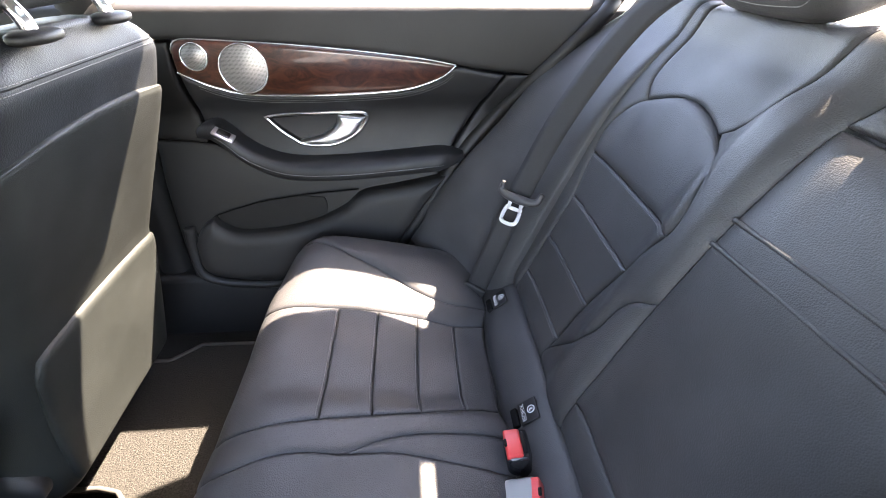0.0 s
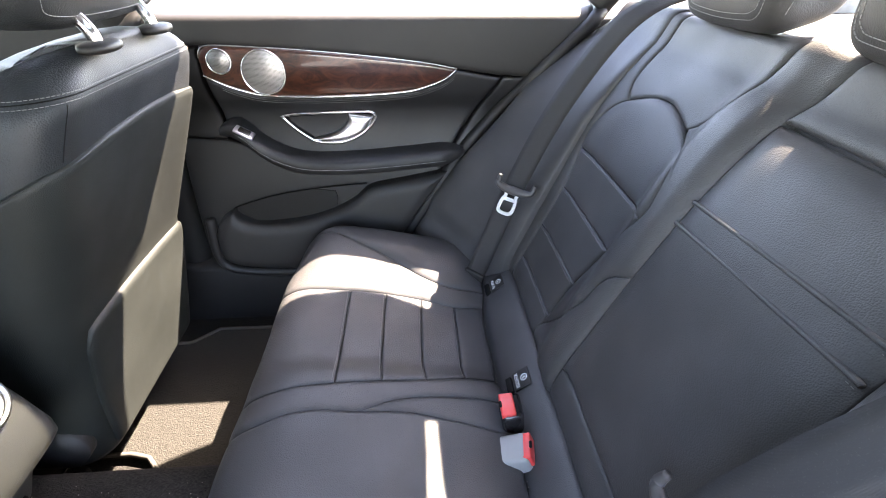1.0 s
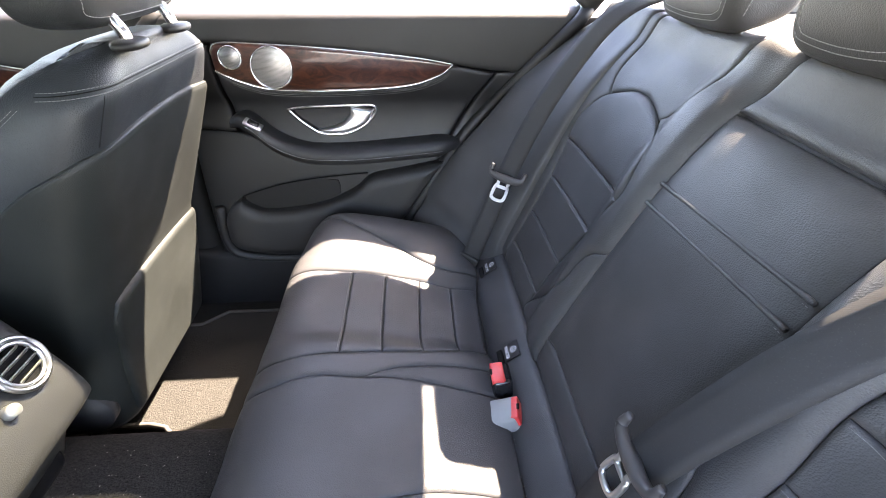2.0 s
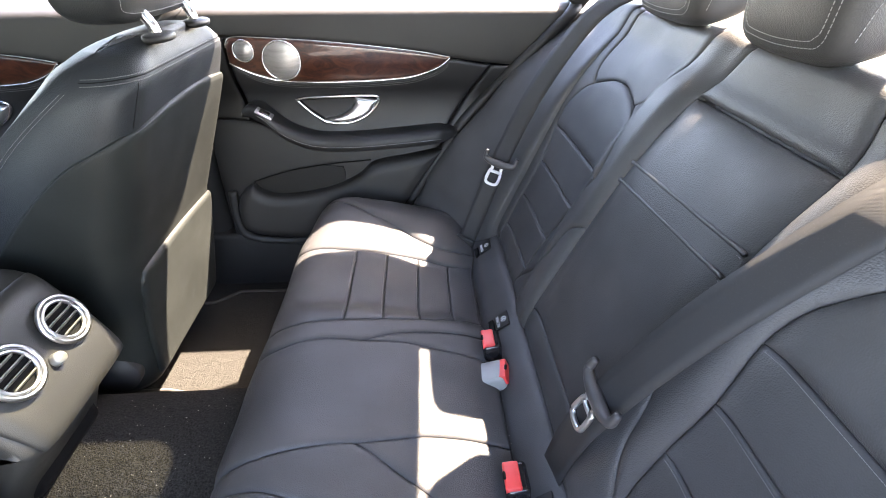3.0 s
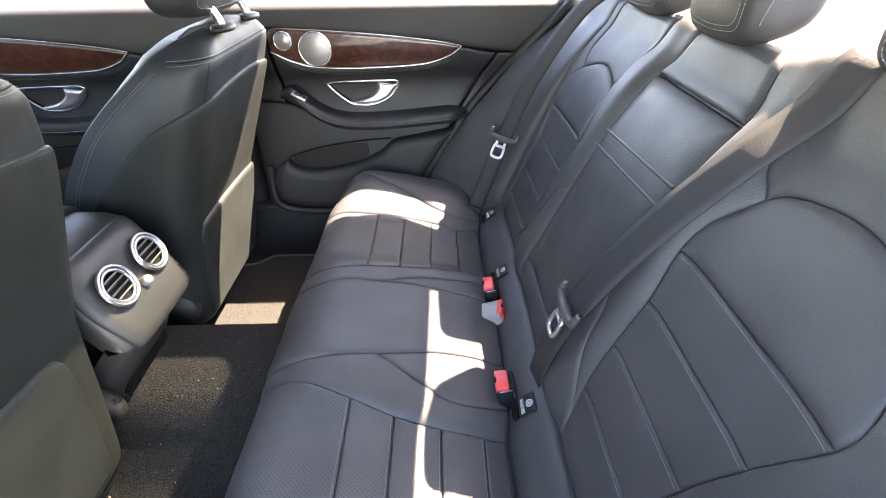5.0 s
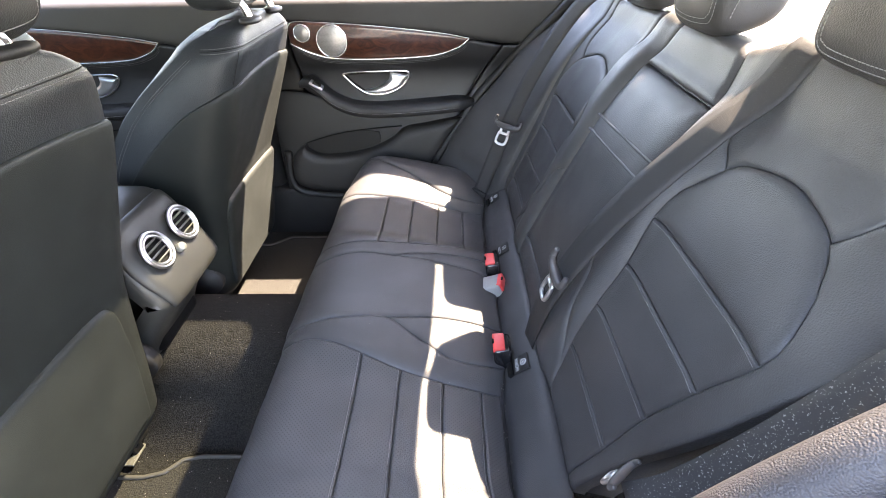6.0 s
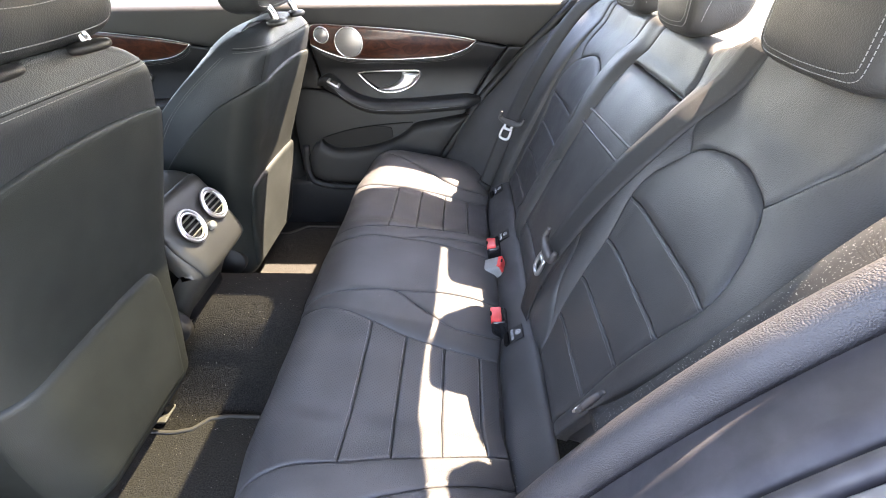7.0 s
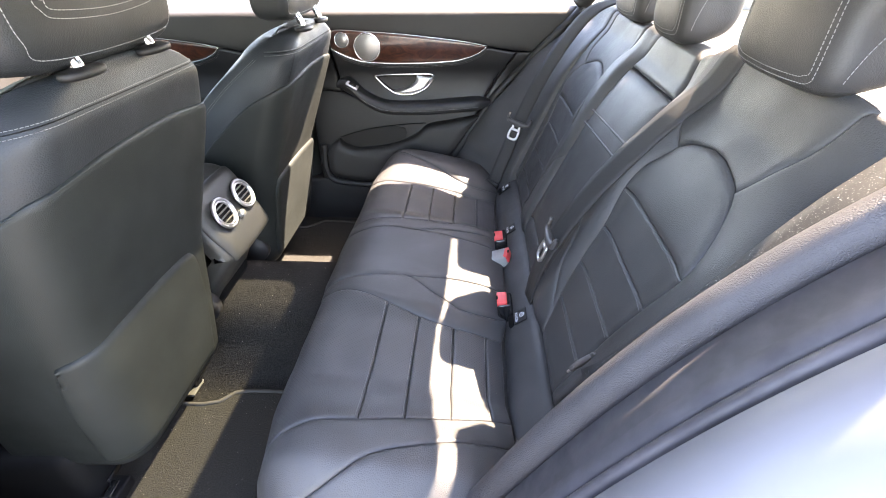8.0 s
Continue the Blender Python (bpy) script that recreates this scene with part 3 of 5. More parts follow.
def s_val(y, u, h):
    x, z = val_prof(u)
    x1, z1 = val_prof(u + 0.003)
    x0, z0 = val_prof(u - 0.003)
    tx, tz = x1 - x0, z1 - z0
    l = np.sqrt(tx * tx + tz * tz) + 1e-9
    return np.stack([x - tz / l * h, y + 0 * x, z + tx / l * h], 1)


valance = panel("valance", [(-0.60, 0.0), (0.60, 0.0)], [(-0.60, 0.105), (0.60, 0.105)], [(-0.60, 0.0), (-0.60, 0.105)], [(0.60, 0.0), (0.60, 0.105)], s_val, LEATHER, bench_back, puff=0.004, roll=0.01, nu=90, nv=14, wrinkle=0.003)

# ---- cabin shell ----
floor_prof = table([(-0.75, 0.27), (-0.30, 0.27), (-0.21, 0.285), (-0.16, 0.36), (-0.12, 0.45), (-0.07, 0.478), (0.0, 0.484), (0.07, 0.478), (0.12, 0.45), (0.16, 0.36), (0.21, 0.285), (0.30, 0.27), (0.75, 0.27)])
ys = np.concatenate([np.linspace(-0.78, -0.3, 12), np.linspace(-0.28, 0.28, 57), np.linspace(0.3, 0.78, 12)])
xs = np.linspace(-1.6, 0.98, 60)
fz = floor_prof(ys)[0]
verts = [(x, y, z) for x in xs for y, z in zip(ys, fz)]
ny = len(ys)
faces = [(i * ny + j, (i + 1) * ny + j, (i + 1) * ny + j + 1, i * ny + j + 1) for i in range(len(xs) - 1) for j in range(ny - 1)]
k0 = len(verts)
verts += [(x, y, 0.20) for x in (-1.6, 0.98) for y in (-0.78, 0.78)]
faces.append((k0, k0 + 1, k0 + 3, k0 + 2))
tagged(mesh_ob("floor", verts, faces, CARPET), "dark carpet over the cabin floor and centre tunnel", "carpet", kind="structure")
tagged(box("ground", (400, 400, 0.1), (0, 0, -0.05), GROUND, bevel=0), "grey sunlit asphalt ground outside the car", "ground", kind="structure")


def plate(name, outline, mapping, thick, mat, parent=None, label="", holes=()):
    """A plate of some thickness from a 2D outline with holes; mapping turns (u, v, w) into a place."""
    bm = bmesh.new()
    loops = []
    for pts in (outline, *holes):
        vs = [bm.verts.new(mapping(u, v, 0)) for u, v in pts]
        loops += [bm.edges.new((vs[i], vs[(i + 1) % len(vs)])) for i in range(len(vs))]
    bmesh.ops.triangle_fill(bm, use_beauty=True, edges=loops)
    res = bmesh.ops.extrude_face_region(bm, geom=bm.faces[:])
    o = Vector(mapping(0, 0, 0))
    off = Vector(mapping(0, 0, thick)) - o
    for g in res["geom"]:
        if isinstance(g, bmesh.types.BMVert):
            g.co += off
    bmesh.ops.recalc_face_normals(bm, faces=bm.faces)
    return part(name, bm, mat, parent, label, smooth=False)


def rounded(x0, x1, y0, y1, r, n=6):
    out = []
    for cx, cy, a in ((x1 - r, y1 - r, 0), (x0 + r, y1 - r, 90), (x0 + r, y0 + r, 180), (x1 - r, y0 + r, 270)):
        for k in range(n + 1):
            w = radians(a + 90 * k / n)
            out.append((cx + r * math.cos(w), cy + r * math.sin(w)))
    return out


ROOFZ = 1.36
# unseen roof: its wavy edge is cut to cast the wanted sun patches
tagged(plate("ceiling", [(-1.35, -0.60), (0.62, -0.60), (0.62, -0.578), (0.53, -0.520), (0.50, -0.492), (0.474, -0.405), (0.456, -0.336)] + [(0.450 + 0.005 * min(1.0, max(0.0, y) / 0.4), y) for y in np.linspace(-0.32, 0.445, 20)] + [(0.62, 0.455), (0.62, 0.64), (0.38, 0.70), (0.3, 0.70), (0.12, 0.65), (-0.035, 0.55), (-0.13, 0.52), (-0.15, 0.62), (-1.35, 0.62)], lambda u, v, w: (u, v, ROOFZ + w), 0.04, HEADLINER,
             holes=[rounded(-0.168, 0.115, -0.345, 0.36, 0.06), rounded(-1.02, -0.45, -0.36, 0.37, 0.06)]), "unseen pale headliner, edge cut to shape the sun patches, with two glass roof openings", "ceiling", kind="structure")
for x0, x1, pane in ((-0.215, 0.138, ROOF_GLASS), (-1.05, -0.42, FRONT_GLASS)):
    tagged(plate("roof_glass", rounded(x0, x1, -0.38, 0.39, 0.06), lambda u, v, w: (u, v, ROOFZ + 0.041 + w), 0.005, pane), "dark tinted glass roof pane", "roof window", kind="structure")
tagged(plate("window_rear", [(0.0, -0.62), (0.66, -0.62), (0.66, 0.62), (0.0, 0.62)], lambda u, v, w: (0.46 + 0.85 * u + 0.53 * w, v, 1.405 - 0.53 * u + 0.85 * w), 0.005, SCREEN), "clear sloping rear window", "window", kind="structure")
tagged(plate("windscreen", [(0.0, -0.60), (0.46, -0.60), (0.46, 0.60), (0.0, 0.60)], lambda u, v, w: (-1.36 - 0.60 * u - 0.80 * w, v, 1.385 - 0.80 * u + 0.60 * w), 0.005, WINDSCREEN), "tinted windscreen", "window", kind="structure")
# closed shell: lower right flank, parcel shelf, tail wall, bulkhead, roof rails and pillars
tagged(box("parcel_shelf", (0.52, 1.3, 0.03), (0.735, 0, 1.060), PLASTIC_UP, bevel=0.008), "dark parcel shelf behind the rear seats", "shelf", kind="structure")
tagged(box("quarter_wall", (0.66, 0.05, 0.76), (0.66, 0.775, 0.67), PLASTIC, bevel=0.01), "plain trim behind the rear door", "wall", kind="structure")
tagged(tube("window_frame", [(0.35, 0.73, 1.075), (0.41, 0.70, 1.17), (0.47, 0.63, 1.32)], 0.03, PLASTIC, n=12), "dark rear edge of the door window frame", "window frame", kind="structure")
tagged(box("wall_rear", (0.04, 1.5, 0.8), (0.98, 0, 0.64), PLASTIC, bevel=0), "plain wall behind the rear seats", "wall", kind="structure")
tagged(box("wall_front", (0.04, 1.5, 0.8), (-1.62, 0, 0.62), PLASTIC, bevel=0), "plain dark bulkhead ahead of the front seats", "wall", kind="structure")
tagged(box("wall_right", (2.7, 0.03, 0.85), (-0.30, 0.84, 0.57), PAINT, bevel=0), "outer skin of the car body", "car body", kind="structure")
tagged(box("wall_left_front", (1.0, 0.10, 0.85), (-1.12, -0.76, 0.57), PLASTIC, bevel=0.02), "closed front door beyond the driver seat", "car door", kind="structure")
for sg in (1, -1):
    # far rails, out of view, leave a gap that lets sun onto the front seat
    tagged(tube("roof_rail", [(-1.35, 0.64, 1.30), (-0.6, 0.665, 1.325), (-0.4, 0.70, 1.315), (-0.29, 0.71, 1.31)] if sg > 0 else [(-1.35, -0.64, 1.30), (-0.6, -0.645, 1.335), (-0.18, -0.645, 1.345)], 0.05, HEADLINER), "unseen pale cloth covered roof rail", "roof rail", kind="structure")
    # far rail bends along the ceiling cut to keep its shadow line
    rail = [(-0.15, 0.502, 1.35), (-0.035, 0.532, 1.35), (0.12, 0.64, 1.345), (0.3, 0.69, 1.335), (0.5, 0.66, 1.30)] if sg > 0 else [(-0.175, -0.645, 1.345), (0.1, -0.645, 1.345), (0.5, -0.62, 1.32)]
    tagged(tube("roof_rail", rail, 0.05, HEADLINER), "unseen pale cloth covered roof rail", "roof rail", kind="structure")
    tagged(tube("rear_pillar", [(0.42, sg * 0.61, 1.33), (0.62, sg * 0.64, 1.20), (0.85, sg * 0.66, 1.05)], [0.04, 0.07, 0.10], HEADLINER, n=14), "pale cloth rear roof pillar", "pillar", kind="structure")
    tagged(tube("door_pillar", [(-0.66, sg * 0.77, 0.28), (-0.66, sg * 0.765, 0.7), (-0.645, sg * 0.745, 1.02), (-0.60, sg * 0.66, 1.32)], 0.045, PLASTIC_UP, n=14), "dark pillar between front and rear doors", "pillar", kind="structure")

# ---- right doors ----
door_y = table([(0.40, 0.705), (0.55, 0.705), (0.70, 0.715), (0.80, 0.735), (0.86, 0.735), (0.90, 0.715), (0.95, 0.70), (1.0, 0.697), (1.045, 0.701), (1.060, 0.706), (1.069, 0.722), (1.075, 0.755), (1.078, 0.80)])


def s_door(x, z, h):
    x, z, h = (np.asarray(q, float) for q in (x, z, h))
    return np.stack([x, door_y(z)[0] - h, z], 1)


DX0 = -0.60
D_REAR = [(-0.16, 0.455), (-0.09, 0.543), (0.045, 0.747), (0.125, 0.84), (0.205, 0.936), (0.27, 1.0), (0.335, 1.062), (0.35, 1.078)]
TX = -0.488
TRIM_TOP = [(TX, 0.985), (-0.484, 1.000), (-0.465, 1.0095), (-0.40, 1.007), (-0.28, 0.999), (-0.154, 0.987), (-0.025, 0.971), (0.05, 0.957)]
TRIM_LOW = [(TX, 0.952), (-0.46, 0.936), (-0.425, 0.920), (-0.374, 0.906), (-0.28, 0.900), (-0.186, 0.901), (-0.10, 0.905), (-0.038, 0.913), (0.02, 0.934), (0.05, 0.957)]


def car_door(label):
    d = thing("car_door", label, "car door", "doors of the far side")
    # upper pad
    low = [(DX0, 1.006), (-0.50, 1.010), *TRIM_TOP[2:], (0.10, 0.948), (0.205, 0.936)]
    panel("upper_pad", low, [(DX0, 1.078), (0.35, 1.078)], [(DX0, 1.006), (DX0, 1.078)], cut(D_REAR, 0.936, 1.078), s_door, PLASTIC_UP, d, puff=0.006, roll=0.01, nu=50, nv=18)
    panel("wood_trim", TRIM_LOW, TRIM_TOP, [TRIM_LOW[0], TRIM_TOP[0]], [(0.0502, 0.9565), (0.0502, 0.957)], s_door, WOOD, d, puff=0.005, roll=0.006, nu=60, nv=16, base=0.004, label="glossy reddish burl wood inlay")
    c = curve_pts(TRIM_LOW, 70)
    tube("chrome_strip", s_door(c[:, 0], c[:, 1] - 0.001, np.full(70, 0.006)), 0.0026, CHROME, d, "thin chrome strip", n=8, steps=90)
    c = curve_pts(TRIM_TOP, 70)
    tube("chrome_strip", s_door(c[:, 0], c[:, 1] + 0.001, np.full(70, 0.005)), 0.0014, SATIN, d, n=6, steps=70)
    # leather middle panel
    mlow = [(-0.478, 0.80), (-0.45, 0.785), (-0.42, 0.77), (-0.36, 0.745), (-0.28, 0.735), (-0.15, 0.745), (0.04, 0.765)]
    mtop = [(x, z - 0.004) for x, z in TRIM_LOW] + [(0.10, 0.945), (0.15, 0.936)]
    panel("front_edge_panel", [(DX0, 0.805), (-0.488, 0.795)], [(DX0, 1.004), (-0.495, 1.004)], [(DX0, 0.805), (DX0, 1.004)], [(-0.488, 0.795), (-0.490, 0.84), (-0.497, 0.90), (-0.495, 1.004)], s_door, PLASTIC, d, puff=0.004, roll=0.012, nu=12, nv=24, base=-0.004)
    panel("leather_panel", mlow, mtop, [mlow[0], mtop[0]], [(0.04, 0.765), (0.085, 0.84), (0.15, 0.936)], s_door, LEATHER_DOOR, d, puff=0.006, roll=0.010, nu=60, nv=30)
    for dz in (0.012, 0.017):
        c = curve_pts(TRIM_LOW[1:], 90)
        stitches("stitching", s_door(c[:, 0], c[:, 1] - dz, np.full(90, 0.0065)), THREAD_DARK, d, 0.0045, 0.003)
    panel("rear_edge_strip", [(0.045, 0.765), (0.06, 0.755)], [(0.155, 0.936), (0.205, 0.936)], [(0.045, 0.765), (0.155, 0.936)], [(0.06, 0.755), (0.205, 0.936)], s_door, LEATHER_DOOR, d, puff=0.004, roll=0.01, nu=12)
    seal = s_door(np.array([p[0] for p in D_REAR]) + 0.016, np.array([p[1] for p in D_REAR]), np.full(len(D_REAR), 0.0))
    tube("door_seal", seal, 0.016, PLASTIC, d, "black rubber door seal", n=12)
    # armrest sweeping up to the switch pod
    rows = [(-0.490, 0.818, 0.030), (-0.475, 0.827, 0.037), (-0.45, 0.829, 0.040), (-0.425, 0.812, 0.042), (-0.40, 0.786, 0.043), (-0.36, 0.760, 0.044), (-0.30, 0.742, 0.047), (-0.20, 0.74, 0.052), (-0.08, 0.748, 0.054), (0.03, 0.757, 0.05), (0.07, 0.76, 0.04)]
    cc = curve_pts([(a, b, c) for a, b, c in rows], 60)
    prof = [(math.cos(w), math.sin(w)) for w in np.linspace(0, 2 * math.pi, 18, endpoint=False)]
    verts, faces = [], []
    for i, (x, z, wdt) in enumerate(cc):
        k = min(1.0, math.sqrt(0.12 + min(i, 59 - i) / 6))
        for cs, sn in prof:
            q = 0.55
            py = math.copysign(abs(cs) ** q, cs) * wdt * k
            pz = math.copysign(abs(sn) ** q, sn) * 0.021 * k
            verts.append((x, 0.705 - py * 0.9, z + 0.006 + pz))
    m = len(prof)
    for i in range(59):
        for k in range(m):
            faces.append((i * m + k, i * m + (k + 1) % m, (i + 1) * m + (k + 1) % m, (i + 1) * m + k))
    faces += [tuple(range(m)), tuple(range(59 * m, 60 * m))]
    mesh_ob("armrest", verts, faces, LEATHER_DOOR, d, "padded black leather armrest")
    sl = np.array([(x, 0.705 - w * 0.9 - 0.0012, z + 0.004) for x, z, w in cc[5:-4]])
    stitches("stitching", sl, THREAD, d, 0.005, 0.0035, 0.0006)
    sw = box("window_switch", (0.044, 0.024, 0.006), (-0.424, 0.672, 0.8335), SATIN, d, 0.0025, (18, 30, 0), "satin metal window switch")
    box("switch_rocker", (0.026, 0.015, 0.006), (-0.4225, 0.671, 0.836), GLOSS, sw, 0.002, (18, 30, 0))
    # handle
    ring = [(-0.351, 0.852), (-0.325, 0.824), (-0.298, 0.803), (-0.272, 0.790), (-0.22, 0.789), (-0.18, 0.802), (-0.152, 0.822), (-0.136, 0.846), (-0.142, 0.858), (-0.165, 0.860), (-0.24, 0.859), (-0.31, 0.857)]
    rp = curve_pts(ring + ring[:1], 80)
    tube("handle_bezel", s_door(rp[:-1, 0], rp[:-1, 1], np.full(79, 0.010)), 0.0042, CHROME, d, "chrome door handle bezel", n=8, steps=120, closed=True)
    panel("handle_recess", [(-0.335, 0.836), (-0.272, 0.792), (-0.22, 0.791), (-0.150, 0.824)], [(-0.345, 0.852), (-0.24, 0.857), (-0.145, 0.856)], [(-0.335, 0.836), (-0.345, 0.852)], [(-0.150, 0.824), (-0.145, 0.856)], s_door, BLACK, d, puff=-0.004, roll=0.02, base=0.0085, depth=0.005)
    panel("handle_lever", [(-0.285, 0.795), (-0.22, 0.793), (-0.165, 0.812), (-0.140, 0.848)], [(-0.285, 0.800), (-0.235, 0.812), (-0.205, 0.832), (-0.198, 0.856)], [(-0.285, 0.795), (-0.285, 0.800)], [(-0.140, 0.848), (-0.198, 0.856)], s_door, SATIN, d, puff=0.010, roll=0.012, base=0.010, label="satin chrome pull lever")
    # lower part with map pocket
    panel("lower_panel", [(DX0, 0.44), (-0.16, 0.455)], [(DX0, 0.80), (-0.48, 0.79), (-0.36, 0.74), (-0.28, 0.73), (-0.15, 0.74), (0.04, 0.75)], [(DX0, 0.44), (DX0, 0.80)], [(-0.16, 0.455), (-0.09, 0.543), (0.04, 0.75)], s_door, PLASTIC, d, puff=0.004, roll=0.01, nu=40, nv=30, base=-0.012)
    lip = [(-0.505, 0.625), (-0.49, 0.606), (-0.45, 0.590), (-0.38, 0.592), (-0.31, 0.603), (-0.25, 0.622), (-0.20, 0.648), (-0.16, 0.680), (-0.08, 0.695), (0.03, 0.715)]
    low2 = [(-0.56, 0.56), (-0.555, 0.49), (-0.50, 0.462), (-0.38, 0.452), (-0.18, 0.465), (-0.09, 0.545), (-0.02, 0.645), (0.03, 0.713)]
    panel("map_pocket", low2, lip, [(-0.56, 0.56), (-0.54, 0.60), (-0.505, 0.625)], [(0.03, 0.713), (0.03, 0.715)], s_door, PLASTIC_LOW, d, puff=0.020, roll=0.03, nu=50, nv=24, base=0.012, depth=0.03, label="grey plastic map pocket")
    # flat dark sheet painted as the shaded mouth of the pocket
    panel("pocket_opening", [(-0.500, 0.618), (-0.45, 0.588), (-0.38, 0.590), (-0.31, 0.601), (-0.25, 0.620)], [(-0.498, 0.626), (-0.45, 0.644), (-0.38, 0.661), (-0.31, 0.669), (-0.25, 0.664)], [(-0.500, 0.618), (-0.498, 0.626)], [(-0.25, 0.620), (-0.246, 0.645), (-0.25, 0.664)], s_door, POCKET_SHADE, d, puff=0.0, roll=0.01, base=-0.004, depth=0.004)
    c = curve_pts([(-0.505, 0.628), (-0.45, 0.645), (-0.38, 0.662), (-0.276, 0.676), (-0.17, 0.684)], 40)
    tube("pocket_seam", s_door(c[:, 0], c[:, 1], np.full(40, 0.0)), 0.002, BLACK, d, n=6)
    c = s_door(np.array([-0.57, -0.575, -0.55, -0.45, -0.3, -0.16]), np.array([0.60, 0.50, 0.452, 0.435, 0.435, 0.447]), np.full(6, 0.004))
    tube("door_edge_moulding", c, 0.013, PLASTIC_LOW, d, n=10)
    box("warning_reflector", (0.03, 0.01, 0.018), (-0.285, 0.695, 0.452), RED, d, 0.003, (0, 0, 0), "small red warning lamp")
    box("outer_skin", (0.95, 0.02, 0.62), (-0.13, 0.80, 0.75), PAINT, d, 0.006)
    return d


def speaker(parent, x, z, r):
    y = float(door_y(z)[0]) - 0.012
    verts, faces = [(x, y - 0.006, z)], []
    n = 40
    for k, rr in enumerate((0.35, 0.7, 0.92, 1.0)):
        for i in range(n):
            w = 2 * math.pi * i / n
            verts.append((x + r * rr * math.cos(w), y - 0.006 * (1 - rr * rr), z + r * rr * math.sin(w)))
    faces += [(0, 1 + i, 1 + (i + 1) % n) for i in range(n)]
    for k in range(3):
        faces += [(1 + k * n + i, 1 + (k + 1) * n + i, 1 + (k + 1) * n + (i + 1) % n, 1 + k * n + (i + 1) % n) for i in range(n)]
    g = mesh_ob("speaker_grille", verts, faces, GRILLE, parent, "perforated metal speaker grille")
    tube("grille_ring", [(x + r * math.cos(w), y, z + r * math.sin(w)) for w in np.linspace(0, 2 * math.pi, 40, endpoint=False)], 0.0022, CHROME, g, n=8, steps=60, closed=True)


rear_door = car_door("black leather rear door panel with burl wood inlay and chrome handle")
speaker(rear_door, -0.36, 0.957, 0.045)
speaker(rear_door, -0.446, 0.980, 0.024)
front_door = copy_thing(rear_door, pose(-0.94, 0, 0))
front_door["label"] = "black leather front door panel with burl wood inlay"

# ---- front seats ----
FS_HALF = table([(0.30, 0.18), (0.36, 0.193), (0.42, 0.20), (0.52, 0.208), (0.65, 0.213), (0.85, 0.213), (0.95, 0.21), (1.0, 0.20), (1.03, 0.188), (1.055, 0.165), (1.07, 0.13), (1.077, 0.085), (1.080, 0.065)])
fs_d = table([(0.30, 0.27), (0.36, 0.28), (0.5, 0.31), (0.75, 0.315), (0.87, 0.285), (0.94, 0.245), (1.0, 0.195), (1.04, 0.155), (1.06, 0.12), (1.07, 0.10), (1.077, 0.082), (1.080, 0.072)])
FS_TOP = 1.080
FS_R = 0.06
FS_C = FS_R * (math.pi / 2 - 1)


def fs_xb(z):
    z = np.asarray(z, float)
    return -0.555 + 0.40 * np.maximum(z - 0.70, 0) + 0.20 * np.minimum(z - 0.70, 0) - 0.030 * sstep(1.02, 1.085, z)


